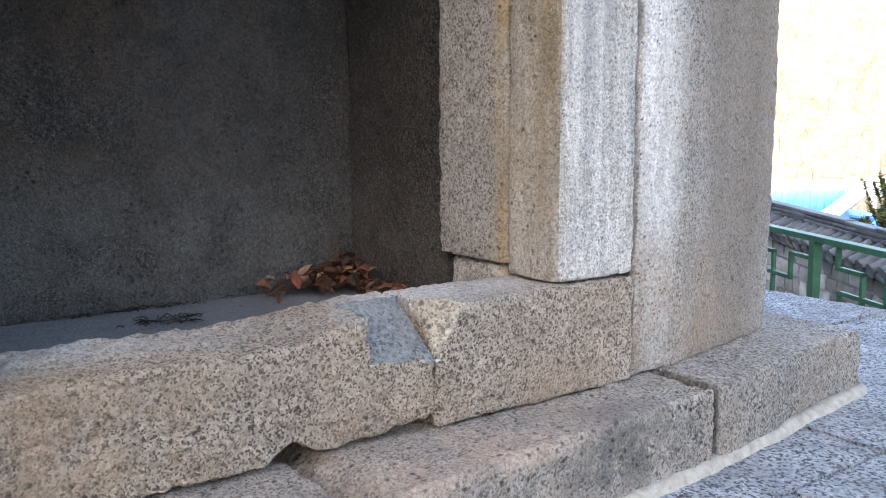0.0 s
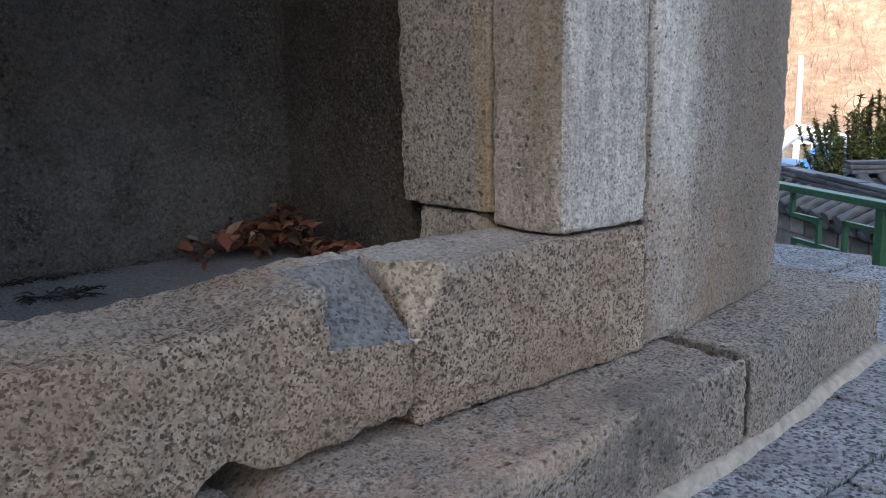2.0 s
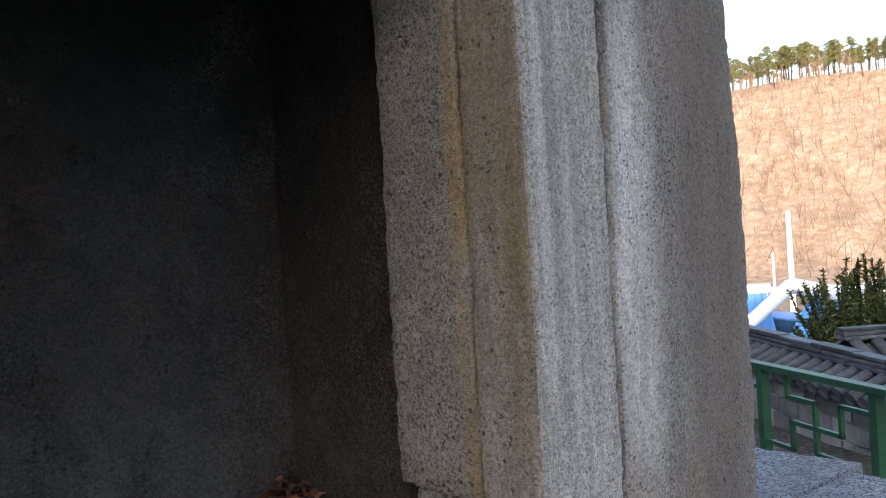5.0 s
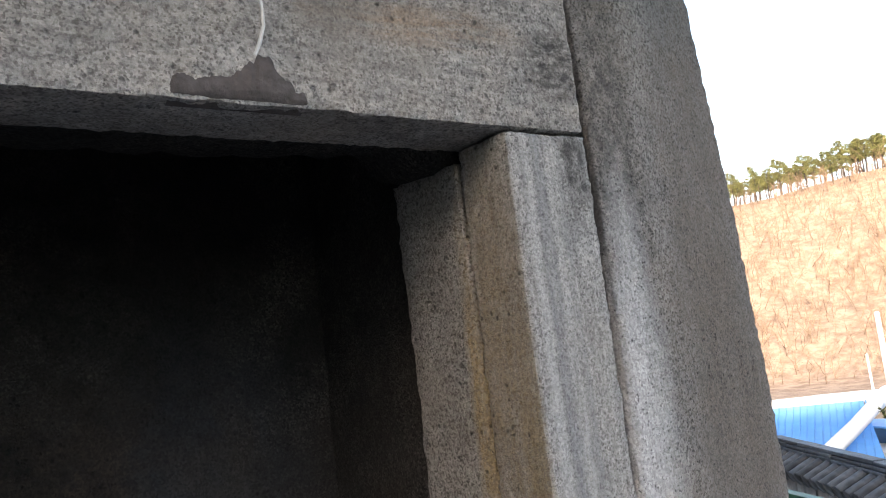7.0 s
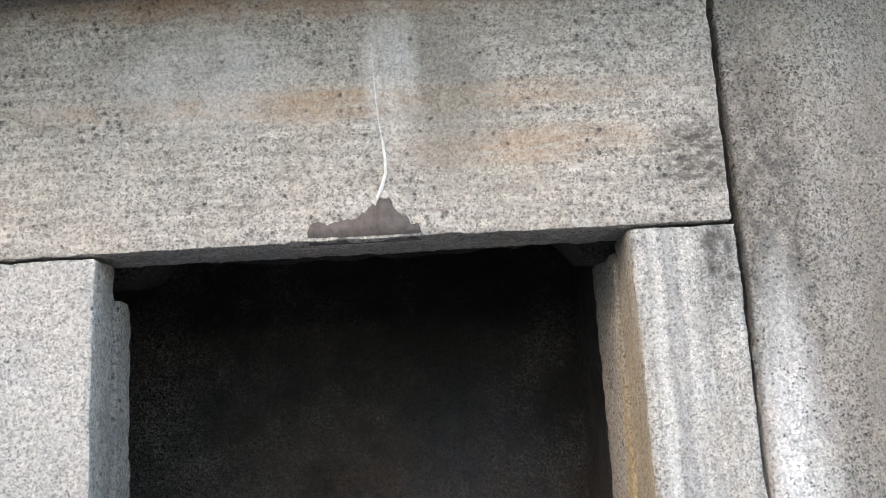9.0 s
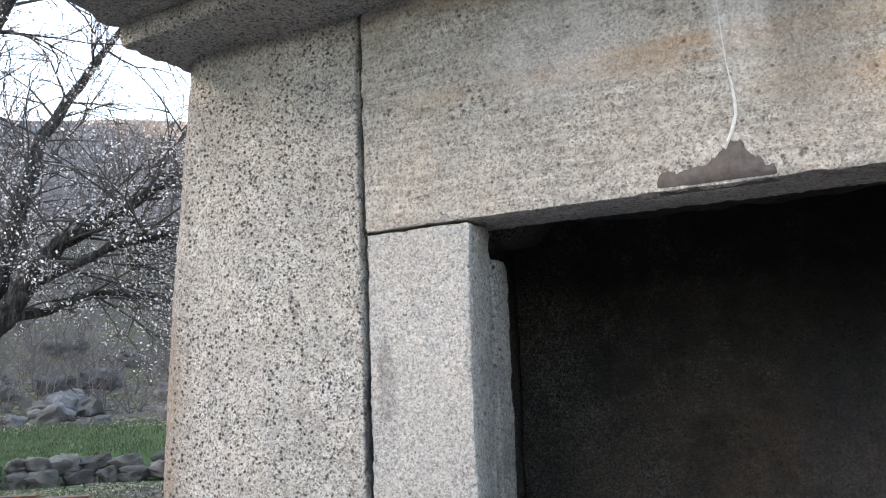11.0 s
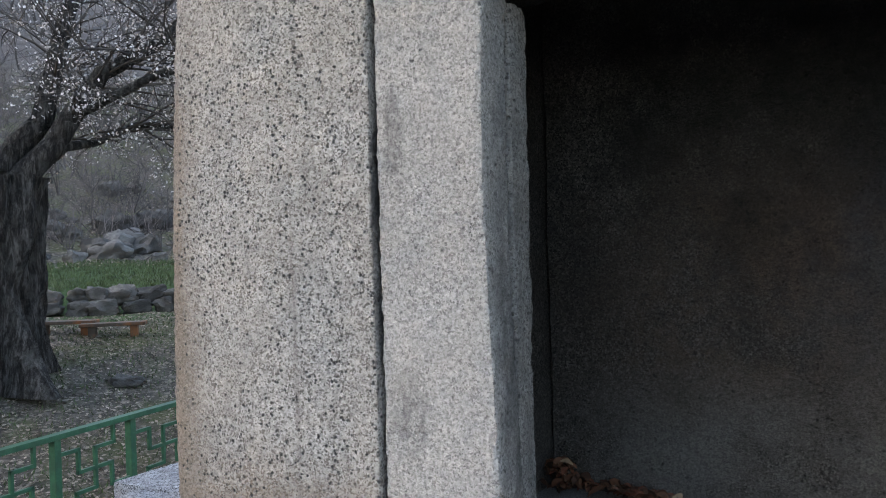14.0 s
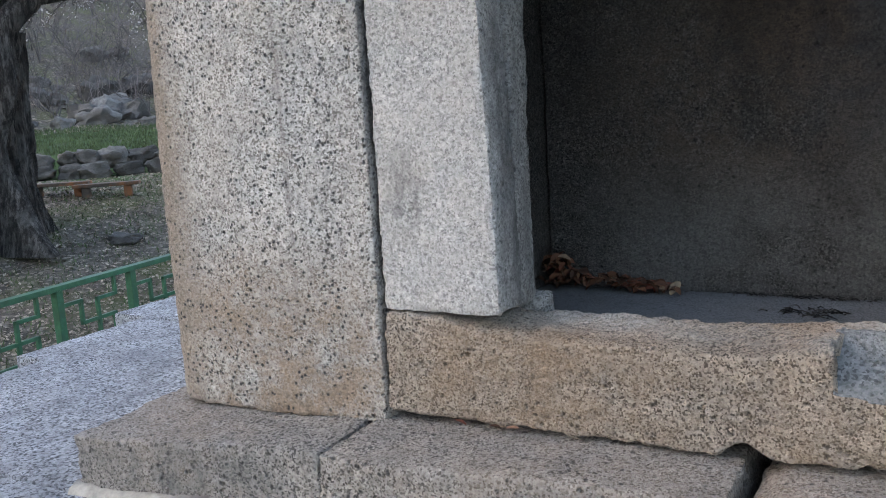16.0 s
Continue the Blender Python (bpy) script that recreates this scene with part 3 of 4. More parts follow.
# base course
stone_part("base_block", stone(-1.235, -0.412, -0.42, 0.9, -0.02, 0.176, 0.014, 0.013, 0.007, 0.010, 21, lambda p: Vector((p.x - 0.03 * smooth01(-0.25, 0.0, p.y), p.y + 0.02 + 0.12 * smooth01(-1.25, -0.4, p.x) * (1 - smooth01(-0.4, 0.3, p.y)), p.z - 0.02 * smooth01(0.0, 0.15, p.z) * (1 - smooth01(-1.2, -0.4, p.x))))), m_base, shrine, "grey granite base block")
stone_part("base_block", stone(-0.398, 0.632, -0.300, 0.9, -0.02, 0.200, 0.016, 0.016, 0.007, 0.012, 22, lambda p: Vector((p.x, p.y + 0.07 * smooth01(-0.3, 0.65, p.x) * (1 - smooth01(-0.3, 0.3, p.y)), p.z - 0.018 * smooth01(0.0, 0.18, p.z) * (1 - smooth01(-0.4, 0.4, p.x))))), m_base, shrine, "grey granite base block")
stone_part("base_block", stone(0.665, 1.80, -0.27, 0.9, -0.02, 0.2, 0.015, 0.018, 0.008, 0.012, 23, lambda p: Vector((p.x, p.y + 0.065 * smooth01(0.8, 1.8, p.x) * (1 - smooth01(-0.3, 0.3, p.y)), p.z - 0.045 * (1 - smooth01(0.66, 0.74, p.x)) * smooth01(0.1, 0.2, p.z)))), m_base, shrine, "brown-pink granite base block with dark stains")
stone_part("base_block", stone(1.815, 2.775, -0.2, 1.1, -0.02, 0.205, 0.015, 0.011, 0.006, 0.009, 24, lambda p: Vector((p.x, p.y + 0.12 * smooth01(1.8, 2.77, p.x) * (1 - smooth01(-0.2, 0.4, p.y)), p.z))), m_base, shrine, "grey granite corner base block")
stone_part("base_block", stone(2.2, 2.72, 1.11, 1.9, -0.02, 0.2, 0.06, 0.02, 0.006, 0.01, 25), m_base, shrine)
stone_part("base_block", stone(-1.19, -0.6, 0.91, 1.9, -0.02, 0.2, 0.06, 0.02, 0.006, 0.01, 26), m_base, shrine)
def fillet():
    line = [(-1.25, -0.42), (-0.41, -0.315), (0.64, -0.245), (0.68, -0.275), (1.80, -0.215), (2.80, -0.09), (2.81, 1.1)]
    bm = bmesh.new()
    pts = []
    for (xa, ya), (xb, yb) in zip(line, line[1:]):
        n = max(2, int(math.hypot(xb - xa, yb - ya) / 0.03))
        pts += [(xa + (xb - xa) * i / n, ya + (yb - ya) * i / n) for i in range(n)]
    ring = []
    for x, y in pts:
        w = 0.018 + 0.012 * noise.noise(Vector((x * 9, y * 9, 0)))
        ox, oy = (w, -0.2 * w) if x > 2.79 else (0.0, -w)
        ring.append([bm.verts.new(v) for v in ((x + ox, y + oy, -0.022), (x + ox * 0.4, y + oy * 0.4, -0.004), (x - ox * 1.5, y - oy * 1.5, 0.012), (x - ox * 1.5, y - oy * 1.5, -0.03))])
    for a, b in zip(ring, ring[1:]):
        for k in range(3):
            bm.faces.new((a[k], b[k], b[k + 1], a[k + 1]))
    bmesh.ops.recalc_face_normals(bm, faces=bm.faces)
    return bm


part("mortar_fillet", fillet(), m_mortar, shrine, "rough mortar along the foot of the base", True)

# roof slabs, laid with a slight fall
def slope(p):
    p.z += 0.055 * (p.x + 0.34)
    return p


stone_part("roof_slab", stone(-1.085, 2.50, -0.285, 1.8, ROOF_Z, ROOF_Z + 0.075, 0.022, 0.012, 0.008, 0.012, 31, slope), m_pillar_l, shrine, "projecting granite cornice slab")
stone_part("roof_slab", stone(-1.13, 2.60, -0.62, 2.0, ROOF_Z + 0.08, ROOF_Z + 0.30, 0.04, 0.03, 0.01, 0.02, 32, slope), m_pillar_r, shrine, "broad granite roof slab")


# scar and drip on the lintel's lower edge
def scar():
    bm = bmesh.new()
    steps = ((0.552, 0.012), (0.560, 0.036), (0.585, 0.038), (0.60, 0.032), (0.65, 0.040), (0.68, 0.042), (0.70, 0.055), (0.715, 0.072), (0.735, 0.078), (0.742, 0.094), (0.774, 0.092), (0.780, 0.066), (0.80, 0.046), (0.815, 0.042), (0.822, 0.022), (0.842, 0.020), (0.848, 0.002))
    outline = []
    for i in range(70):
        x = 0.552 + 0.296 * i / 69
        (xa, ha), (xb, hb) = [(a, b) for a, b in zip(steps, steps[1:]) if a[0] <= x + 1e-6][-1]
        h = ha + (hb - ha) * min(1.0, (x - xa) / (xb - xa)) + 0.005 * noise.noise(Vector((x * 60, 0, 0))) + 0.006 * noise.noise(Vector((x * 140, 2, 0)))
        outline.append((x, max(0.001, h)))
    lower = [bm.verts.new((x, -0.0085 + 0.003 * noise.noise(Vector((x * 30, 1, 0))), LINTEL_Z + 0.012)) for x, h in outline]
    upper = [bm.verts.new((x, -0.009, LINTEL_Z + 0.014 + h)) for x, h in outline]
    rim = [bm.verts.new((x, 0.004, LINTEL_Z + 0.018 + h)) for x, h in outline]
    under = [bm.verts.new((x, 0.03, LINTEL_Z - 0.003)) for x, h in outline]
    for i in range(69):
        bm.faces.new((lower[i], lower[i + 1], upper[i + 1], upper[i]))
        bm.faces.new((upper[i], upper[i + 1], rim[i + 1], rim[i]))
        bm.faces.new((under[i], under[i + 1], lower[i + 1], lower[i]))
    bmesh.ops.recalc_face_normals(bm, faces=bm.faces)
    return bm


part("broken_edge", scar(), m_scar, shrine, "dark broken patch on the lower edge", True)
verts, faces = [], []
drip_line = ((0.738, 2.194), (0.752, 2.225), (0.764, 2.262), (0.764, 2.30), (0.760, 2.342), (0.752, 2.40), (0.747, 2.47), (0.744, 2.54), (0.741, 2.62))
pts = [Vector((x, -0.0055, z)) for x, z in drip_line]
tube(verts, faces, pts, [0.004, 0.005, 0.0042, 0.0042, 0.0036, 0.0012, 0.0022, 0.0008, 0.0012], 6)
soup("drip_mark", verts, faces, m_drip, shrine, "white mineral drip")

# ---- platform ----
platform = empty("stone_platform", "raised platform paved with pale rough granite slabs", "platform")
platform["kind"] = "structure"


def edge_left(y):
    return -2.62 - 0.27 * (y + 0.2)


def edge_right(y):
    return 4.12 + 0.17 * (y - 0.5)


random.seed(5)
rows = [(-4.6, -3.55), (-3.55, -2.5), (-2.5, -1.4), (-1.4, -0.42), (-0.42, 0.55), (0.55, 1.35), (1.35, 2.3), (2.3, 3.2)]
count = 0
for k, (ya, yb) in enumerate(rows):
    xs = [edge_left((ya + yb) / 2)]
    start = 1.83 if k == 3 else 1.83 + 0.47 * (k % 3)
    x = start - 5 * 1.15
    while x < edge_right(ya) - 0.5:
        if x > xs[0] + 0.45:
            xs.append(x)
        x += 1.15
    xs.append(edge_right((ya + yb) / 2))
    for xa, xb in zip(xs, xs[1:]):
        if ya >= 0.55 and xa > -0.6 and xb < 2.2:
            continue
        near = -2.5 < ya < 1.4
        tip = random.uniform(-0.006, 0.004)
        stone_part("paving_slab", stone(xa + 0.004, xb - 0.004, ya + 0.004, yb - 0.004, -0.16, -0.018 + tip, 0.04 if near else 0.09, 0.01, 0.005, 0.006, 40 + count), m_pave, platform)
        count += 1
bm = bmesh.new()
lo = [(edge_left(-4.6) + 0.06, -4.55), (edge_right(-4.6) - 0.06, -4.55), (edge_right(3.2) - 0.06, 3.15), (edge_left(3.2) + 0.06, 3.15)]
vs = [[bm.verts.new((x, y, z)) for x, y in lo] for z in (-0.75, -0.055)]
bm.faces.new(vs[0][::-1])
bm.faces.new(vs[1])
for i in range(4):
    bm.faces.new((vs[0][i], vs[0][(i + 1) % 4], vs[1][(i + 1) % 4], vs[1][i]))
part("bed", bm, m_mortar, platform, "mortar bed and plinth under the slabs")


# ---- railings ----
def railing(x, y, angle, count, pitch, z0, z1, label):
    """Posts at every pitch along local x, a top rail, a foot rail and an interlocking key pattern of bars between."""
    rail = empty("railing", label, "railing", "railings", pose(x, y, 0, 0, 0, angle))
    length = (count - 1) * pitch
    p, half, h = 0.042, 0.019, z1 - 0.09 - z0
    part("top_rail", box(-0.1, length + 0.1, -0.055, 0.055, z1 - 0.055, z1, None, 0.006), m_green, rail)
    part("foot_rail", box(-0.1, length + 0.1, -0.03, 0.03, z0 + 0.05, z0 + 0.10, None, 0.005), m_green, rail)
    for i in range(count):
        part("post", box(i * pitch - p, i * pitch + p, -p, p, z0 - 0.1, z1 - 0.055, None, 0.006), m_green, rail)
    lines = (((0, 0.2), (0.28, 0.2)), ((0.28, 0.2), (0.28, 0.46)), ((0.28, 0.46), (0.5, 0.46)), ((0.75, 0.0), (0.75, 0.23)), ((0.75, 0.23), (0.5, 0.23)), ((0.5, 0.23), (0.5, 0.46)))
    for i in range(count - 1):
        for a, b in lines:
            for flip in (False, True):
                q = [(i * pitch + pitch * ((1 - u) if flip else u), z1 - 0.04 - h * ((0.92 - v) if flip else v)) for u, v in (a, b)]
                xs, zs = sorted((q[0][0], q[1][0])), sorted((q[0][1], q[1][1]))
                part("fret_bar", box(xs[0] - half, xs[1] + half, -half, half, zs[0] - half, zs[1] + half, None, 0.004), m_green, rail)
    return rail


railing(-6.44, 1.45, 97.9, 6, 1.07, -1.5, -0.50, "green painted steel railing with an interlocking key pattern")
railing(5.25, -1.05, 62.3, 6, 1.45, -1.1, -0.10, "green painted steel railing with an interlocking key pattern")


# ---- dry leaves ----
def leaf_mesh(seed, length, curl):
    rnd = random.Random(seed)
    me = bpy.data.meshes.new("leaf")
    verts, faces = [], []
    n = 7
    for i in range(n):
        t = i / (n - 1)
        w = length * 0.26 * math.sin(math.pi * min(1, t * 0.93 + 0.05)) ** 0.8 * (1 + 0.18 * math.sin(t * 19))
        z = curl * length * (0.5 - (t - 0.5) ** 2 * 2.4)
        fold = 0.35 + 0.3 * rnd.random()
        x = length * (t - 0.5)
        verts += [(x, -w, z + w * fold), (x, 0, z), (x, w, z + w * fold * rnd.uniform(0.5, 1.3))]
    for i in range(n - 1):
        for k in (0, 1):
            a = i * 3 + k
            faces.append((a, a + 1, a + 4, a + 3))
    me.from_pydata(verts, [], faces)
    me.materials.append(m_leaf)
    me.shade_smooth()
    return me


leaf_meshes = [leaf_mesh(i, 0.036 + 0.009 * (i % 4), 0.12 + 0.1 * (i % 3)) for i in range(7)]


def leaf_at(parent, x, y, z, rnd, tilt=45):
    ob = new("leaf", rnd.choice(leaf_meshes))
    ob.parent = parent
    ob.matrix_world = pose(x, y, z, rnd.uniform(-tilt, tilt), rnd.uniform(-tilt, tilt), rnd.uniform(0, 360))
    s = rnd.uniform(0.75, 1.25)
    ob.scale = (s, s * rnd.uniform(0.8, 1.1), s)
    return ob


def leaf_pile(label, spots, count, seed):
    rnd = random.Random(seed)
    pile = empty("leaf_pile", label, "leaves", "leaf piles")
    for i in range(count):
        cx, cy, rx, ry, h = rnd.choice(spots)
        u, v = max(-0.9, min(0.9, rnd.gauss(0, 0.45))), max(-0.9, min(0.9, rnd.gauss(0, 0.45)))
        d = math.exp(-(u * u + v * v))
        x = min(max(cx + u * rx, -0.315), 1.40)
        y = min(cy + v * ry, 1.075)
        leaf_at(pile, x, y, 0.368 + h * d * rnd.random() ** 0.6, rnd)
    return pile


leaf_pile("heap of curled reddish-brown dry leaves in the niche corner", [(1.21, 0.99, 0.20, 0.11, 0.07), (1.32, 0.98, 0.11, 0.13, 0.11), (1.35, 0.78, 0.08, 0.17, 0.03)], 300, 3)
leaf_pile("heap of dark brown dry leaves in the niche corner", [(-0.24, 1.02, 0.10, 0.08, 0.12), (-0.05, 1.03, 0.18, 0.07, 0.04), (0.10, 1.04, 0.12, 0.05, 0.02)], 200, 4)
rnd = random.Random(8)
for x, y in ((-0.10, -0.045), (0.0, -0.04), (0.05, -0.035)):
    ob = new("dry_leaf", leaf_meshes[1 if x < -0.05 else 3])
    ob.matrix_world = pose(x, y, 0.219, rnd.uniform(-10, 10), rnd.uniform(-8, 8), rnd.uniform(-20, 20))
    ob.scale = (1.0, 0.7, 0.5) if x < -0.05 else (0.6, 0.5, 0.4)
    tagged(ob, "single curled dry leaf lying on the base stone", "leaf", "leaves on the base")


def debris(name, label, cx, cy, rx, ry, count, seed):
    r2 = random.Random(seed)
    vv, ff = [], []
    for _ in range(count):
        x, y, a, l = cx + r2.gauss(0, rx), cy + r2.gauss(0, ry), r2.uniform(0, 6.3), r2.uniform(0.02, 0.06)
        p = Vector((x, min(y, 1.09), 0.357))
        tube(vv, ff, [p, p + Vector((math.cos(a) * l * 0.5, math.sin(a) * l * 0.3, 0.006)), p + Vector((math.cos(a + 0.3) * l, math.sin(a + 0.3) * l * 0.6, 0.001))], [0.0022, 0.002, 0.001], 4)
    ob = soup(name, vv, ff, m_bark)
    tagged(ob, label, "debris", kind="stuff")


debris("twig_debris", "dark crumbled twigs on the niche floor", 0.66, 0.86, 0.05, 0.03, 45, 1)
debris("twig_debris", "dark crumbled twigs along the back wall", 0.62, 1.07, 0.14, 0.012, 60, 2)


# ---- trees ----
def grow(verts, faces, tips, p, d, length, radius, depth, rnd, droop=0.0, spread=0.6, sides=4, kids=3):
    pts, radii = [p.copy()], [radius]
    q = p.copy()
    for i in range(3):
        d = (d + Vector((rnd.gauss(0, 0.16), rnd.gauss(0, 0.16), rnd.gauss(0, 0.12) - droop))).normalized()
        q = q + d * length / 3
        pts.append(q.copy())
        radii.append(radius * (1 - 0.22 * (i + 1)))
    tube(verts, faces, pts, radii, max(3, sides))
    if depth == 0:
        tips.append((pts, d))
        return
    for k in range(kids):
        at = pts[1 + k % 3] if k < kids - 1 else pts[-1]
        nd = (d + Vector((rnd.gauss(0, spread), rnd.gauss(0, spread), rnd.gauss(0.08, spread * 0.7)))).normalized()
        grow(verts, faces, tips, at, nd, length * rnd.uniform(0.55, 0.8), radius * 0.5, depth - 1, rnd, droop, spread, sides - 1, kids)


def old_tree():
    tree = empty("old_tree", "huge old bare tree with gnarled fluted trunk and pale dry leaves", "tree", "", pose(-10.8, 5.4, 0))
    z0 = ground_height(-10.8, 5.4) - 0.15
    right, fwd = Vector((0.57, 0.82, 0)), Vector((-0.82, 0.57, 0))
    verts, faces = [], []
    rings, sides = 60, 120
    for i in range(rings):
        t = i / (rings - 1)
        z = z0 + 3.0 * t
        r = 0.68 + 0.44 * math.exp(-t * 5.0) + 0.10 * t * t
        c = right * (0.16 * t * t) + Vector((0, 0, z))
        for s in range(sides):
            a = 2 * math.pi * s / sides
            k = Vector((math.cos(a), math.sin(a), 0))
            flute = 0.5 * math.exp(-t * 4.5) * noise.noise(k * 1.9) + 0.20 * noise.noise(k * 1.6 + Vector((0, 0, z * 0.9))) + 0.13 * noise.noise(k * 2.4 + Vector((0, 0, z * 0.5))) + 0.15 * noise.noise(k * 5.5 + Vector((0, 0, z * 0.8))) + 0.09 * noise.noise(k * 11 + Vector((0, 0, z * 1.6)))
            verts.append(c + (right * math.cos(a) + fwd * math.sin(a)) * (r + flute * (1.7 - 0.5 * t)))
    for i in range(rings - 1):
        for s in range(sides):
            a, b = i * sides + s, i * sides + (s + 1) % sides
            faces.append((a, b, b + sides, a + sides))
    soup("trunk", verts, faces, m_bark, tree, "gnarled fluted trunk")
    r3 = random.Random(21)
    limbs = [
        [(0.35, 0, 2.0), (1.02, 0.1, 2.6), (1.40, 0.1, 3.3), (1.70, 0.0, 3.75), (2.35, -0.2, 4.1), (2.95, -0.4, 4.55), (3.8, -0.6, 5.0), (5.0, -1.0, 5.3)],
        [(0.3, 0.2, 2.3), (0.9, 0.3, 3.1), (1.2, 0.6, 4.3), (1.5, 0.9, 5.6), (2.3, 1.1, 7.0), (3.0, 1.2, 8.2)],
        [(-0.1, 0, 2.5), (-0.3, -0.2, 3.6), (0.1, -0.6, 4.8), (0.5, -0.9, 6.2), (1.2, -1.2, 7.6)],
        [(1.30, 0.1, 3.15), (1.9, -0.5, 3.35), (2.6, -0.9, 3.7), (3.5, -1.2, 3.75), (4.4, -1.5, 3.55)],
        [(1.02, 0, 2.6), (1.6, 0.5, 2.75), (2.3, 0.9, 3.1), (3.2, 1.2, 3.15), (4.2, 1.5, 2.95)],
        [(-0.4, 0, 2.2), (-1.5, -0.5, 3.4), (-2.8, -0.8, 4.6), (-4.2, -1.0, 5.6)],
    ]
    base = [0.19, 0.19, 0.27, 0.075, 0.065, 0.24]
    tips, tv, tf = [], [], []
    for line, r0 in zip(limbs, base):
        pts = [right * u + fwd * w + Vector((0, 0, z + 0.2)) for u, w, z in line]
        n = len(pts)
        fine, radii = [], []
        for i in range(n - 1):
            for k in range(4):
                f = k / 4
                p = pts[i].lerp(pts[i + 1], f)
                fine.append(p + Vector([0.06 * noise.noise(p * 1.7 + Vector((9 * a, 0, 0))) for a in range(3)]))
                radii.append(r0 * (1 - (i + f) / n) ** 1.1 + 0.012)
        fine.append(pts[-1])
        radii.append(0.012)
        lv, lf = [], []
        tube(lv, lf, fine, radii, 9)
        soup("limb", lv, lf, m_bark, tree)
        for i in range(5, len(fine), 1):
            for _ in range(2):
                d = (fine[i] - fine[i - 1]).normalized() * 0.8 + Vector((r3.gauss(0, 0.7), r3.gauss(0, 0.7), r3.gauss(0.1, 0.5)))
                grow(tv, tf, tips, fine[i], d.normalized(), r3.uniform(0.7, 1.5), min(0.026, radii[i] * 0.5), 2, r3, 0.05, 0.6, 5, 4)
    soup("twigs", tv, tf, m_twig, tree, "fine bare twigs")["kind"] = "stuff"
    bv, bf = [], []
    for pts, d in tips:
        for _ in range(9):
            p = pts[r3.randrange(len(pts))] + Vector((r3.gauss(0, 0.07), r3.gauss(0, 0.07), r3.gauss(-0.02, 0.06)))
            s = r3.uniform(0.014, 0.032)
            a, b = Vector((r3.gauss(0, 1), r3.gauss(0, 1), r3.gauss(0, 1))).normalized() * s, Vector((r3.gauss(0, 1), r3.gauss(0, 1), r3.gauss(0, 1))).normalized() * s * 0.7
            k = len(bv)
            bv += [p - a, p + b, p + a, p - b]
            bf.append((k, k + 1, k + 2, k + 3))
    soup("dry_leaves", bv, bf, m_bud, tree, "sparse pale dry leaves", False)["kind"] = "stuff"


old_tree()


def woods(name, label, material, count, az0, az1, r0, r1, h0, h1, seed, kids, depth, lean=0.5, thick=0.016):
    """Bare growth scattered over a hillside as one joined mesh."""
    r4 = random.Random(seed)
    vv, ff, tips = [], [], []
    for _ in range(count):
        az = radians(r4.uniform(az0, az1))
        r = r0 + (r1 - r0) * r4.random() ** 0.8
        x, y = 0.7 + r * math.sin(az), r * math.cos(az)
        h = r4.uniform(h0, h1)
        p = Vector((x, y, ground_height(x, y) - 0.1))
        for _ in range(kids):
            d = Vector((r4.gauss(0, lean * 0.5), r4.gauss(0, lean * 0.5), 1)).normalized()
            grow(vv, ff, tips, p, d, h * r4.uniform(0.4, 0.6), h * thick, depth, r4, -0.01, lean, 3, 3)
    ob = soup(name, vv, ff, material, None, "", False)
    tagged(ob, label, "woods", kind="stuff")


woods("bare_woods", "grey leafless trees covering a shaded hillside", m_twig_grey, 210, -72, -38, 40, 115, 4, 9, 31, 1, 3, 0.5)
woods("bare_shrubs", "tangled grey leafless shrubs at the foot of the slope", m_twig_grey, 460, -66, -42, 25.5, 50, 0.9, 3.0, 32, 3, 2, 0.6, 0.009)
woods("dry_brushwood", "sunlit tan leafless brush covering a far hillside", m_brush, 2600, 48, 74, 118, 214, 2.5, 6.5, 33, 1, 2, 0.5, 0.012)


def pine():
    r5 = random.Random(44)
    t = empty("pine_tree", "slender pine with sparse yellow-green crown on the ridge", "tree", "ridge pines", pose(0, 0, 0))
    vv, ff = [], []
    pts = [Vector((0.15 * math.sin(i), 0.1 * math.cos(i * 1.3), i * 1.1)) for i in range(7)]
    tube(vv, ff, pts, [0.2, 0.18, 0.16, 0.14, 0.11, 0.08, 0.04], 6)
    cv, cf = [], []
    for i in range(26):
        z = r5.uniform(3.4, 7.2)
        a, rr = r5.uniform(0, 6.3), r5.uniform(0.2, 2.2) * (1 - abs(z - 5.2) / 3.2)
        c = Vector((math.cos(a) * rr, math.sin(a) * rr, z))
        tube(vv, ff, [Vector((0, 0, z - 0.5)), c], [0.05, 0.02], 3)
        for _ in range(34):
            q = c + Vector((r5.gauss(0, 0.34), r5.gauss(0, 0.34), r5.gauss(0, 0.17)))
            e, f = Vector((r5.gauss(0, 1), r5.gauss(0, 1), r5.gauss(0, 0.5))).normalized() * 0.3, Vector((r5.gauss(0, 1), r5.gauss(0, 1), r5.gauss(0, 1))).normalized() * 0.22
            k = len(cv)
            cv += [q - e, q + f, q + e]
            cf.append((k, k + 1, k + 2))
    soup("trunk", vv, ff, m_bark, t)
    soup("crown", cv, cf, m_pine, t, "", False)
    return t


first = pine()
r6 = random.Random(9)
for i in range(150):
    az = radians(46 + 30 * (i + r6.uniform(-0.8, 0.8)) / 150)
    r = r6.uniform(196, 222)
    x, y = 0.7 + r * math.sin(az), r * math.cos(az)
    m = pose(x, y, ground_height(x, y) - 0.2, 0, 0, r6.uniform(0, 360))
    if i == 0:
        first.matrix_world = m
    else:
        ob = copy_thing(first, m)
        s = r6.uniform(0.7, 1.15)
        ob.scale = (s, s, s)


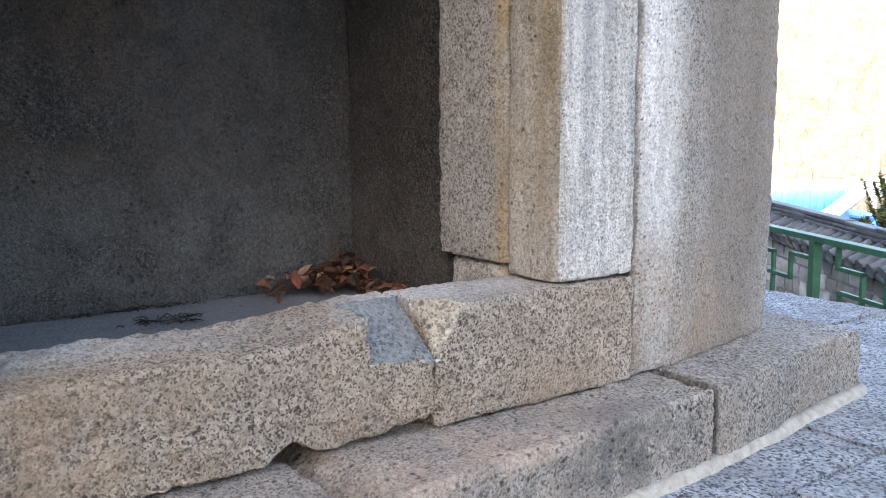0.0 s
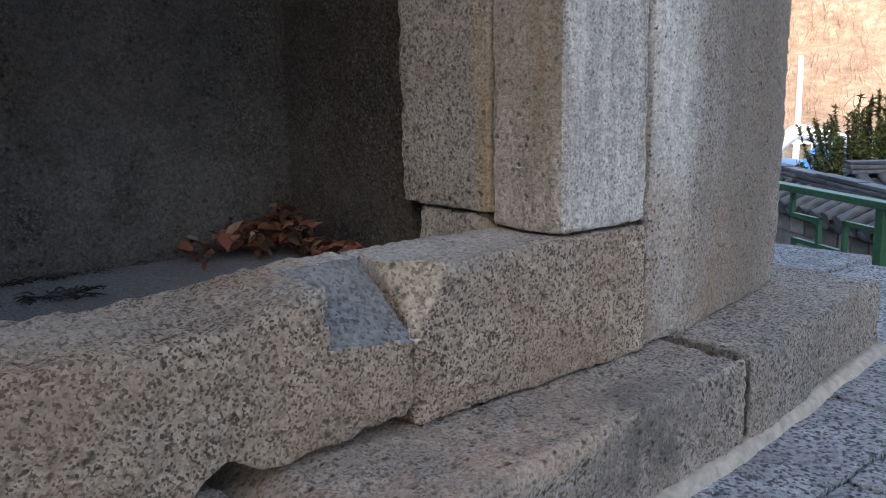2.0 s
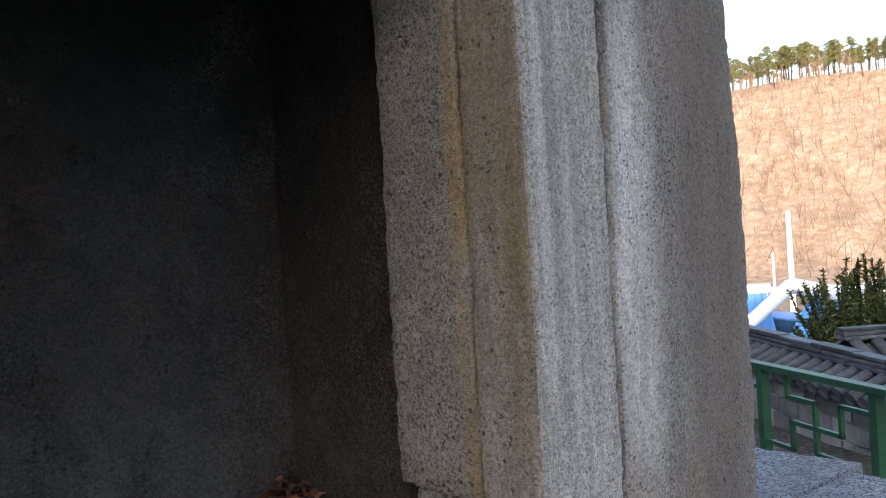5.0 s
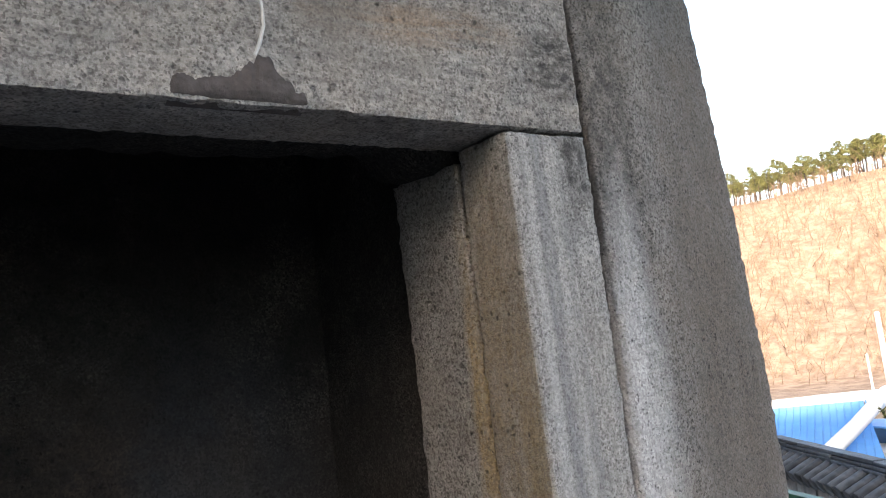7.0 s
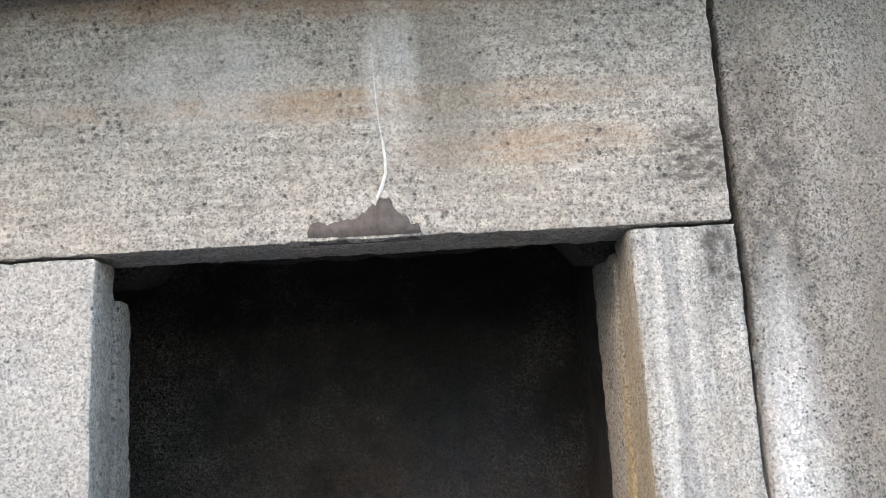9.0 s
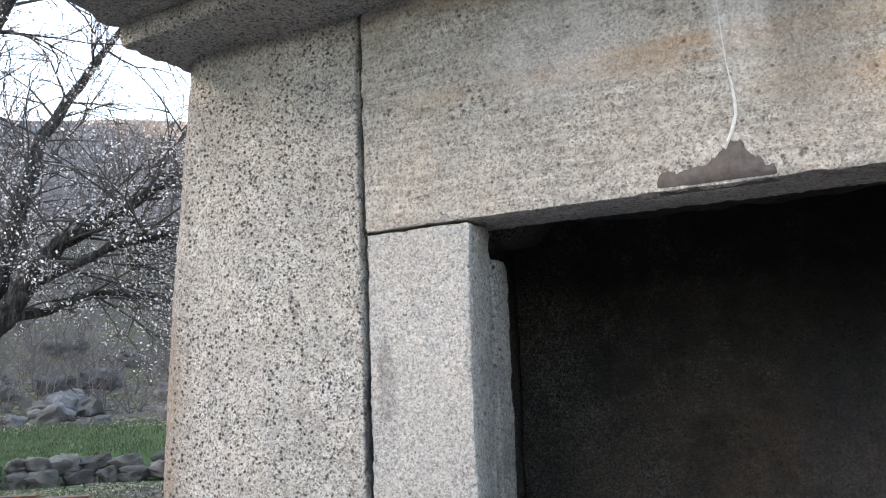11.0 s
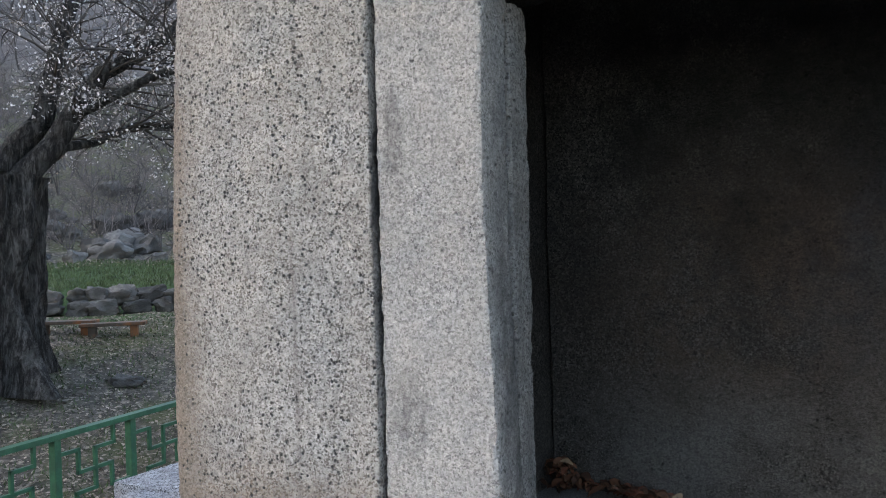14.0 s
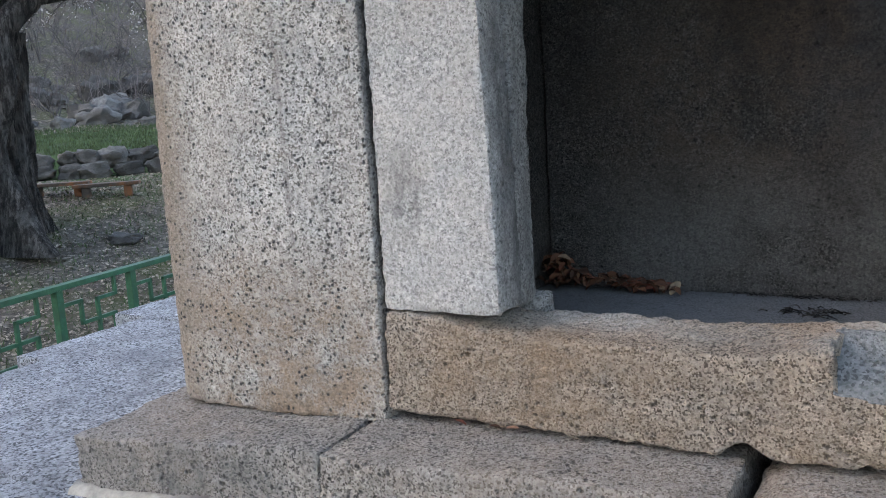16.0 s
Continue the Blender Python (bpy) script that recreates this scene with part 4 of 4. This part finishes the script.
def conifer_bush(x, y, z0, z1):
    r7 = random.Random(12)
    t = empty("yew_bush", "bushy yellow-green conifer with upright feathery sprays", "bush", "", pose(x, y, 0))
    vv, ff, cv, cf = [], [], [], []
    h = z1 - z0
    for i in range(150):
        a, rr = r7.uniform(0, 6.3), 1.35 * r7.random() ** 0.6
        b = Vector((0.25 * math.cos(a), 0.25 * math.sin(a), z0 + h * r7.uniform(0.1, 0.4)))
        top = Vector((rr * math.cos(a), rr * math.sin(a), z0 + h * (1.0 - 0.20 * rr + r7.uniform(-0.22, 0.1))))
        mid = b.lerp(top, 0.5) + Vector((math.cos(a), math.sin(a), 0)) * 0.15
        tube(vv, ff, [b, mid, top], [0.018, 0.011, 0.003], 4)
        for k in range(150):
            s = r7.random() ** 0.7
            p = (b.lerp(mid, s * 2) if s < 0.5 else mid.lerp(top, s * 2 - 1))
            d = Vector((r7.gauss(0, 1), r7.gauss(0, 1), r7.gauss(0.6, 0.8))).normalized() * r7.uniform(0.05, 0.13)
            w = d.cross(Vector((r7.gauss(0, 1), r7.gauss(0, 1), 1))).normalized() * 0.022
            n = len(cv)
            cv += [p - w, p + w, p + d]
            cf.append((n, n + 1, n + 2))
    soup("stem", vv, ff, m_bark, t)
    soup("foliage", cv, cf, m_needle, t, "", False)


conifer_bush(15.0, 5.25, -2.4, 0.38)


def scatter(name, label, category, material, count, az0, az1, d0, d1, size, upright, seed):
    """Small blades or leaves lying over the ground, as one joined mesh."""
    rs = random.Random(seed)
    vv, ff = [], []
    for _ in range(count):
        az, d = radians(rs.uniform(az0, az1)), rs.uniform(d0, d1)
        x, y = 1.05 + d * math.sin(az), -2.06 + d * math.cos(az)
        p = Vector((x, y, ground_height(x, y) + 0.012))
        s = size * rs.uniform(0.5, 1.4)
        a = rs.uniform(0, 6.3)
        u = Vector((math.cos(a), math.sin(a), rs.uniform(-0.2, 0.5))) * s
        w = Vector((-math.sin(a), math.cos(a), rs.uniform(-0.3, 0.4))) * s * 0.6
        k = len(vv)
        if upright:
            vv += [p - u * 0.15, p + u * 0.15, p + Vector((rs.gauss(0, 0.3), rs.gauss(0, 0.3), 1)) * s]
            ff.append((k, k + 1, k + 2))
        else:
            vv += [p - u, p + w, p + u, p - w]
            ff.append((k, k + 1, k + 2, k + 3))
    tagged(soup(name, vv, ff, material, None, "", False), label, category, kind="stuff")


scatter("leaf_litter", "pale brown fallen leaves strewn over shaded ground", "leaves", m_litter, 22000, -66, -42, 8.0, 18.0, 0.027, False, 61)
scatter("leaf_litter", "pale brown fallen leaves strewn over the slope", "leaves", m_litter, 8000, -62, -42, 24.5, 36.0, 0.055, False, 62)
scatter("lawn_grass", "short winter green lawn grass above a stone wall", "grass", m_grass, 15000, -60, -42, 18.6, 26.0, 0.07, True, 63)
scatter("dry_grass", "sparse dull green and tan grass on shaded ground", "grass", m_grass, 9000, -66, -42, 7.0, 17.0, 0.05, True, 64)


# ---- benches, stone wall and rocks on the shaded side ----
def place(az, d, e=(1.05, -2.06)):
    return e[0] + d * math.sin(radians(az)), e[1] + d * math.cos(radians(az))


def bench(az, d, turn):
    x, y = place(az, d)
    z = ground_height(x, y)
    b = empty("bench", "low plank bench of weathered brown wood on leafy ground", "bench", "benches", pose(x, y, z, 0, 0, turn))
    part("seat", box(-0.52, 0.52, -0.14, 0.14, 0.17, 0.225, None, 0.01), m_wood, b, "thick brown seat plank")
    for sx in (-0.33, 0.33):
        part("leg", box(sx - 0.06, sx + 0.06, -0.10, 0.10, -0.03, 0.17, None, 0.012), m_wood, b)
    return b


bench(-50.6, 15.6, 42)
bench(-53.3, 16.0, 36)


def rock_mesh(seed, lumpy=0.35):
    bm = bmesh.new()
    bmesh.ops.create_icosphere(bm, subdivisions=3, radius=0.5)
    off = Vector((seed * 7.1, seed * 3.3, 0))
    for v in bm.verts:
        c = v.co.normalized()
        cube = c / max(abs(c.x), abs(c.y), abs(c.z))
        v.co = c.lerp(cube * 0.75, 0.55) * 0.5 * (1 + lumpy * noise.noise(c * 1.6 + off) + 0.07 * noise.cell(c * 2.3 + off) + 0.14 * noise.noise(c * 5 + off))
    me = bpy.data.meshes.new("rock")
    bm.to_mesh(me)
    bm.free()
    me.materials.append(m_rock)
    me.shade_smooth()
    me.set_sharp_from_angle(angle=radians(38))
    return me


rocks = [rock_mesh(i) for i in range(6)]
wall = empty("dry_stone_wall", "low dry-stone retaining wall of grey field stones below a lawn", "wall")
r8 = random.Random(14)
for row in range(2):
    a = -58.0
    while a < -42:
        w = r8.uniform(0.35, 0.75)
        x, y = place(a, 18.25 + 0.12 * row)
        ob = new("stone", r8.choice(rocks))
        ob.parent = wall
        ob.matrix_world = pose(x, y, 0.20 + 0.22 * row + r8.uniform(-0.03, 0.05), r8.uniform(-12, 12), r8.uniform(-12, 12), 40 + r8.uniform(-20, 20))
        ob.scale = (w * 1.15, 0.5, r8.uniform(0.28, 0.42))
        a += math.degrees(w / 18.25) * 0.98
for i in range(40):
    a, d = r8.uniform(-60, -43), r8.uniform(26, 36)
    x, y = place(a, d)
    s = r8.uniform(0.4, 1.4)
    ob = new("boulder", r8.choice(rocks))
    ob.matrix_world = pose(x, y, ground_height(x, y) + 0.12 * s, r8.uniform(-15, 15), r8.uniform(-15, 15), r8.uniform(0, 360))
    ob.scale = (s, s * r8.uniform(0.7, 1.1), s * r8.uniform(0.5, 0.8))
    tagged(ob, "weathered grey boulder on the leafy slope", "boulder", "boulders")
x, y = place(-49.9, 13.4)
ob = new("boulder", rocks[2])
ob.matrix_world = pose(x, y, ground_height(x, y) + 0.05, 0, 5, 30)
ob.scale = (0.5, 0.36, 0.2)
tagged(ob, "low flat grey rock in dry grass", "boulder", "boulders")


# ---- tiled garden wall ----
def tile_shapes():
    vv, ff = [], []
    n = 8
    for x, r in ((0.0, 0.075), (0.5, 0.08)):
        for i in range(n + 1):
            a = math.pi * i / n
            vv.append(Vector((x, r * math.cos(a), r * math.sin(a))))
    for i in range(n):
        ff.append((i, i + 1, n + 2 + i, n + 1 + i))
    c = len(vv)
    vv.append(Vector((0.5, 0, -0.01)))
    for i in range(n):
        ff.append((n + 1 + i, n + 2 + i, c))
    for i in range(12):
        a = 2 * math.pi * i / 12
        vv.append(Vector((0.52, 0.085 * math.cos(a), 0.02 + 0.085 * math.sin(a))))
    ff.append(tuple(range(c + 1, c + 13)))
    cover = bpy.data.meshes.new("cover_tile")
    cover.from_pydata([tuple(v) for v in vv], [], ff)
    vv, ff = [], []
    for x in (0.0, 0.5):
        for i in range(n + 1):
            a = math.pi * (0.15 + 0.7 * i / n)
            vv.append(Vector((x, 0.17 * math.cos(a), -0.14 * math.sin(a) + 0.06)))
    for i in range(n):
        ff.append((i, i + 1, n + 2 + i, n + 1 + i))
    for i in range(n + 1):
        v = vv[n + 1 + i]
        vv.append(Vector((0.505, v.y, v.z - 0.07)))
    for i in range(n):
        ff.append((n + 1 + i, n + 2 + i, 2 * n + 3 + i, 2 * n + 2 + i))
    pan = bpy.data.meshes.new("pan_tile")
    pan.from_pydata([tuple(v) for v in vv], [], ff)
    for me in (cover, pan):
        me.materials.append(m_tile)
        me.shade_smooth()
    return cover, pan


cover_tile, pan_tile = tile_shapes()


def tiled_wall(label, x0, y0, x1, y1, ridge, seed, face):
    length = math.hypot(x1 - x0, y1 - y0)
    w = empty("tiled_wall", label, "garden wall", "tiled walls", pose(x0, y0, ridge, 0, 0, math.degrees(math.atan2(y1 - y0, x1 - x0))))
    r9 = random.Random(seed)
    part("core", box(0, length, -0.20, 0.20, -1.9, -0.42, None, 0.0), m_mortar, w, "mortared wall core")
    k = 0
    z = -1.85
    while z < -0.55:
        h = r9.uniform(0.2, 0.3)
        x = 0.0
        while x < length - 0.1:
            l = r9.uniform(0.28, 0.6)
            for ya, yb in (((0.17, 0.25) if face > 0 else (-0.25, -0.17)),):
                me = stone(x + 0.01, min(length, x + l) - 0.01, ya, yb, z, min(z + h - 0.02, -0.45), 0.12, 0.03, 0.02, 0.02, k)
                stone_part("wall_stone", me, m_wallstone, w)
            x += l
            k += 1
        z += h
    pitch = 0.30
    count = int(length / pitch)
    for i in range(count):
        for side in (-1, 1):
            for nm, me, dx in (("cover_tile", cover_tile, 0.0), ("pan_tile", pan_tile, pitch / 2)):
                ob = new(nm, me)
                ob.parent = w
                ob.matrix_basis = pose(i * pitch + 0.15 + dx, side * 0.05, -0.20 + r9.uniform(-0.01, 0.01), 0, 27, 90 * side)
    for j in range(3):
        x = 0.0
        while x < length:
            l = r9.uniform(0.7, 1.1)
            hw = 0.14 - 0.022 * j
            part("ridge_tile", box(x, min(length, x + l) - 0.006, -hw, hw, -0.19 + 0.06 * j, -0.19 + 0.052 * (j + 1) + 0.008 * j + r9.uniform(-0.008, 0.008), None, 0.012), m_tile, w)
            x += l
    return w


tiled_wall("stone garden wall capped with dark grey fluted roof tiles", 8.1, 0.12, 14.3, 8.26, -0.45, 5, 1)
tiled_wall("stone garden wall end with grey tiled cap", 11.9, 4.25, 16.2, 0.9, -0.33, 6, -1)


# ---- village house and poles ----
def house():
    x, y = 33.0, 17.1
    h = empty("village_house", "low house with bright blue metal roof and white ridge caps", "house", "", pose(x, y, 0, 0, 0, -60.5))
    part("wall", box(-7.5, 7.5, -2.6, 2.6, -5.2, -3.35, None, 0.02), m_white, h, "white rendered wall")

    def sheet(a, b, c, d):
        bm = bmesh.new()
        top = [bm.verts.new(v) for v in (a, b, c, d)]
        low = [bm.verts.new((v[0], v[1], v[2] - 0.08)) for v in (a, b, c, d)]
        bm.faces.new(top)
        bm.faces.new(low[::-1])
        for i in range(4):
            bm.faces.new((top[i], low[i], low[(i + 1) % 4], top[(i + 1) % 4]))
        bmesh.ops.recalc_face_normals(bm, faces=bm.faces)
        return bm

    def cap(a, b, r):
        vv, ff = [], []
        a, b = Vector(a), Vector(b)
        tube(vv, ff, [a, a.lerp(b, 0.5) - Vector((0, 0, 0.05)), b], [r, r, r * 1.15], 8)
        soup("ridge_cap", vv, ff, m_white, h, "white ridge cap")

    part("roof", sheet((-8.2, -3.4, -3.45), (0.4, -3.4, -3.45), (0.0, 0, -1.65), (-7.6, 0, -1.65)), m_blue, h)
    part("roof", sheet((8.2, -3.4, -3.45), (8.2, 3.4, -3.45), (-8.2, 3.4, -3.45), (-7.6, 0.05, -1.66)), m_blue, h)
    part("roof", sheet((0.2, -4.2, -3.7), (8.6, -4.2, -3.7), (4.6, -1.2, -2.0), (1.6, -1.2, -1.9)), m_blue, h)
    for i in range(30):
        u = -8.0 + i * 0.28
        vv, ff = [], []
        tube(vv, ff, [Vector((u, -3.4, -3.42)), Vector((u * 0.93, 0, -1.63))], [0.025, 0.025], 4)
        soup("roof_rib", vv, ff, m_blue, h)
    cap((-7.8, 0, -1.58), (0.2, 0, -1.58), 0.2)
    cap((0.9, -1.6, -1.35), (-1.6, -4.0, -3.3), 0.27)
    cap((0.9, -1.6, -1.35), (5.4, -1.5, -2.35), 0.3)
    cap((5.4, -1.5, -2.35), (8.8, -3.8, -3.2), 0.3)


house()


def pole(label, az, d, top, r):
    x, y = place(az, d, (0, -1.27))
    z = ground_height(x, y) - 0.3
    p = empty("utility_pole", label, "pole", "poles", pose(x, y, 0))
    vv, ff = [], []
    tube(vv, ff, [Vector((0, 0, z)), Vector((0.02, 0, (z + top) / 2)), Vector((0, 0, top))], [r, r * 0.85, r * 0.7], 10)
    soup("shaft", vv, ff, m_concrete, p)
    vv, ff = [], []
    tube(vv, ff, [Vector((0, 0, top - 0.01)), Vector((0, 0, top + 0.05))], [r * 0.8, r * 0.3], 10)
    soup("cap", vv, ff, m_concrete, p)


pole("tall pale concrete utility pole beyond the roofs", 62.4, 46, 1.55, 0.17)
pole("slim pale pole beyond the roofs", 61.4, 60, -0.9, 0.10)
pole("short slim pale pole beside the tall one", 63.3, 46, -2.2, 0.09)
x, y = place(64.0, 62, (0, -1.27))
shed = empty("grey_shed", "long low grey shed beside the fields", "shed", "", pose(x, y, 0, 0, 0, -58))
part("body", box(-6, 9, -2, 2, -6.2, -3.6, None, 0.05), m_rock, shed)
part("roof", box(-6.3, 9.3, -2.3, 2.3, -3.6, -3.35, None, 0.05), m_concrete, shed, "pale flat roof")
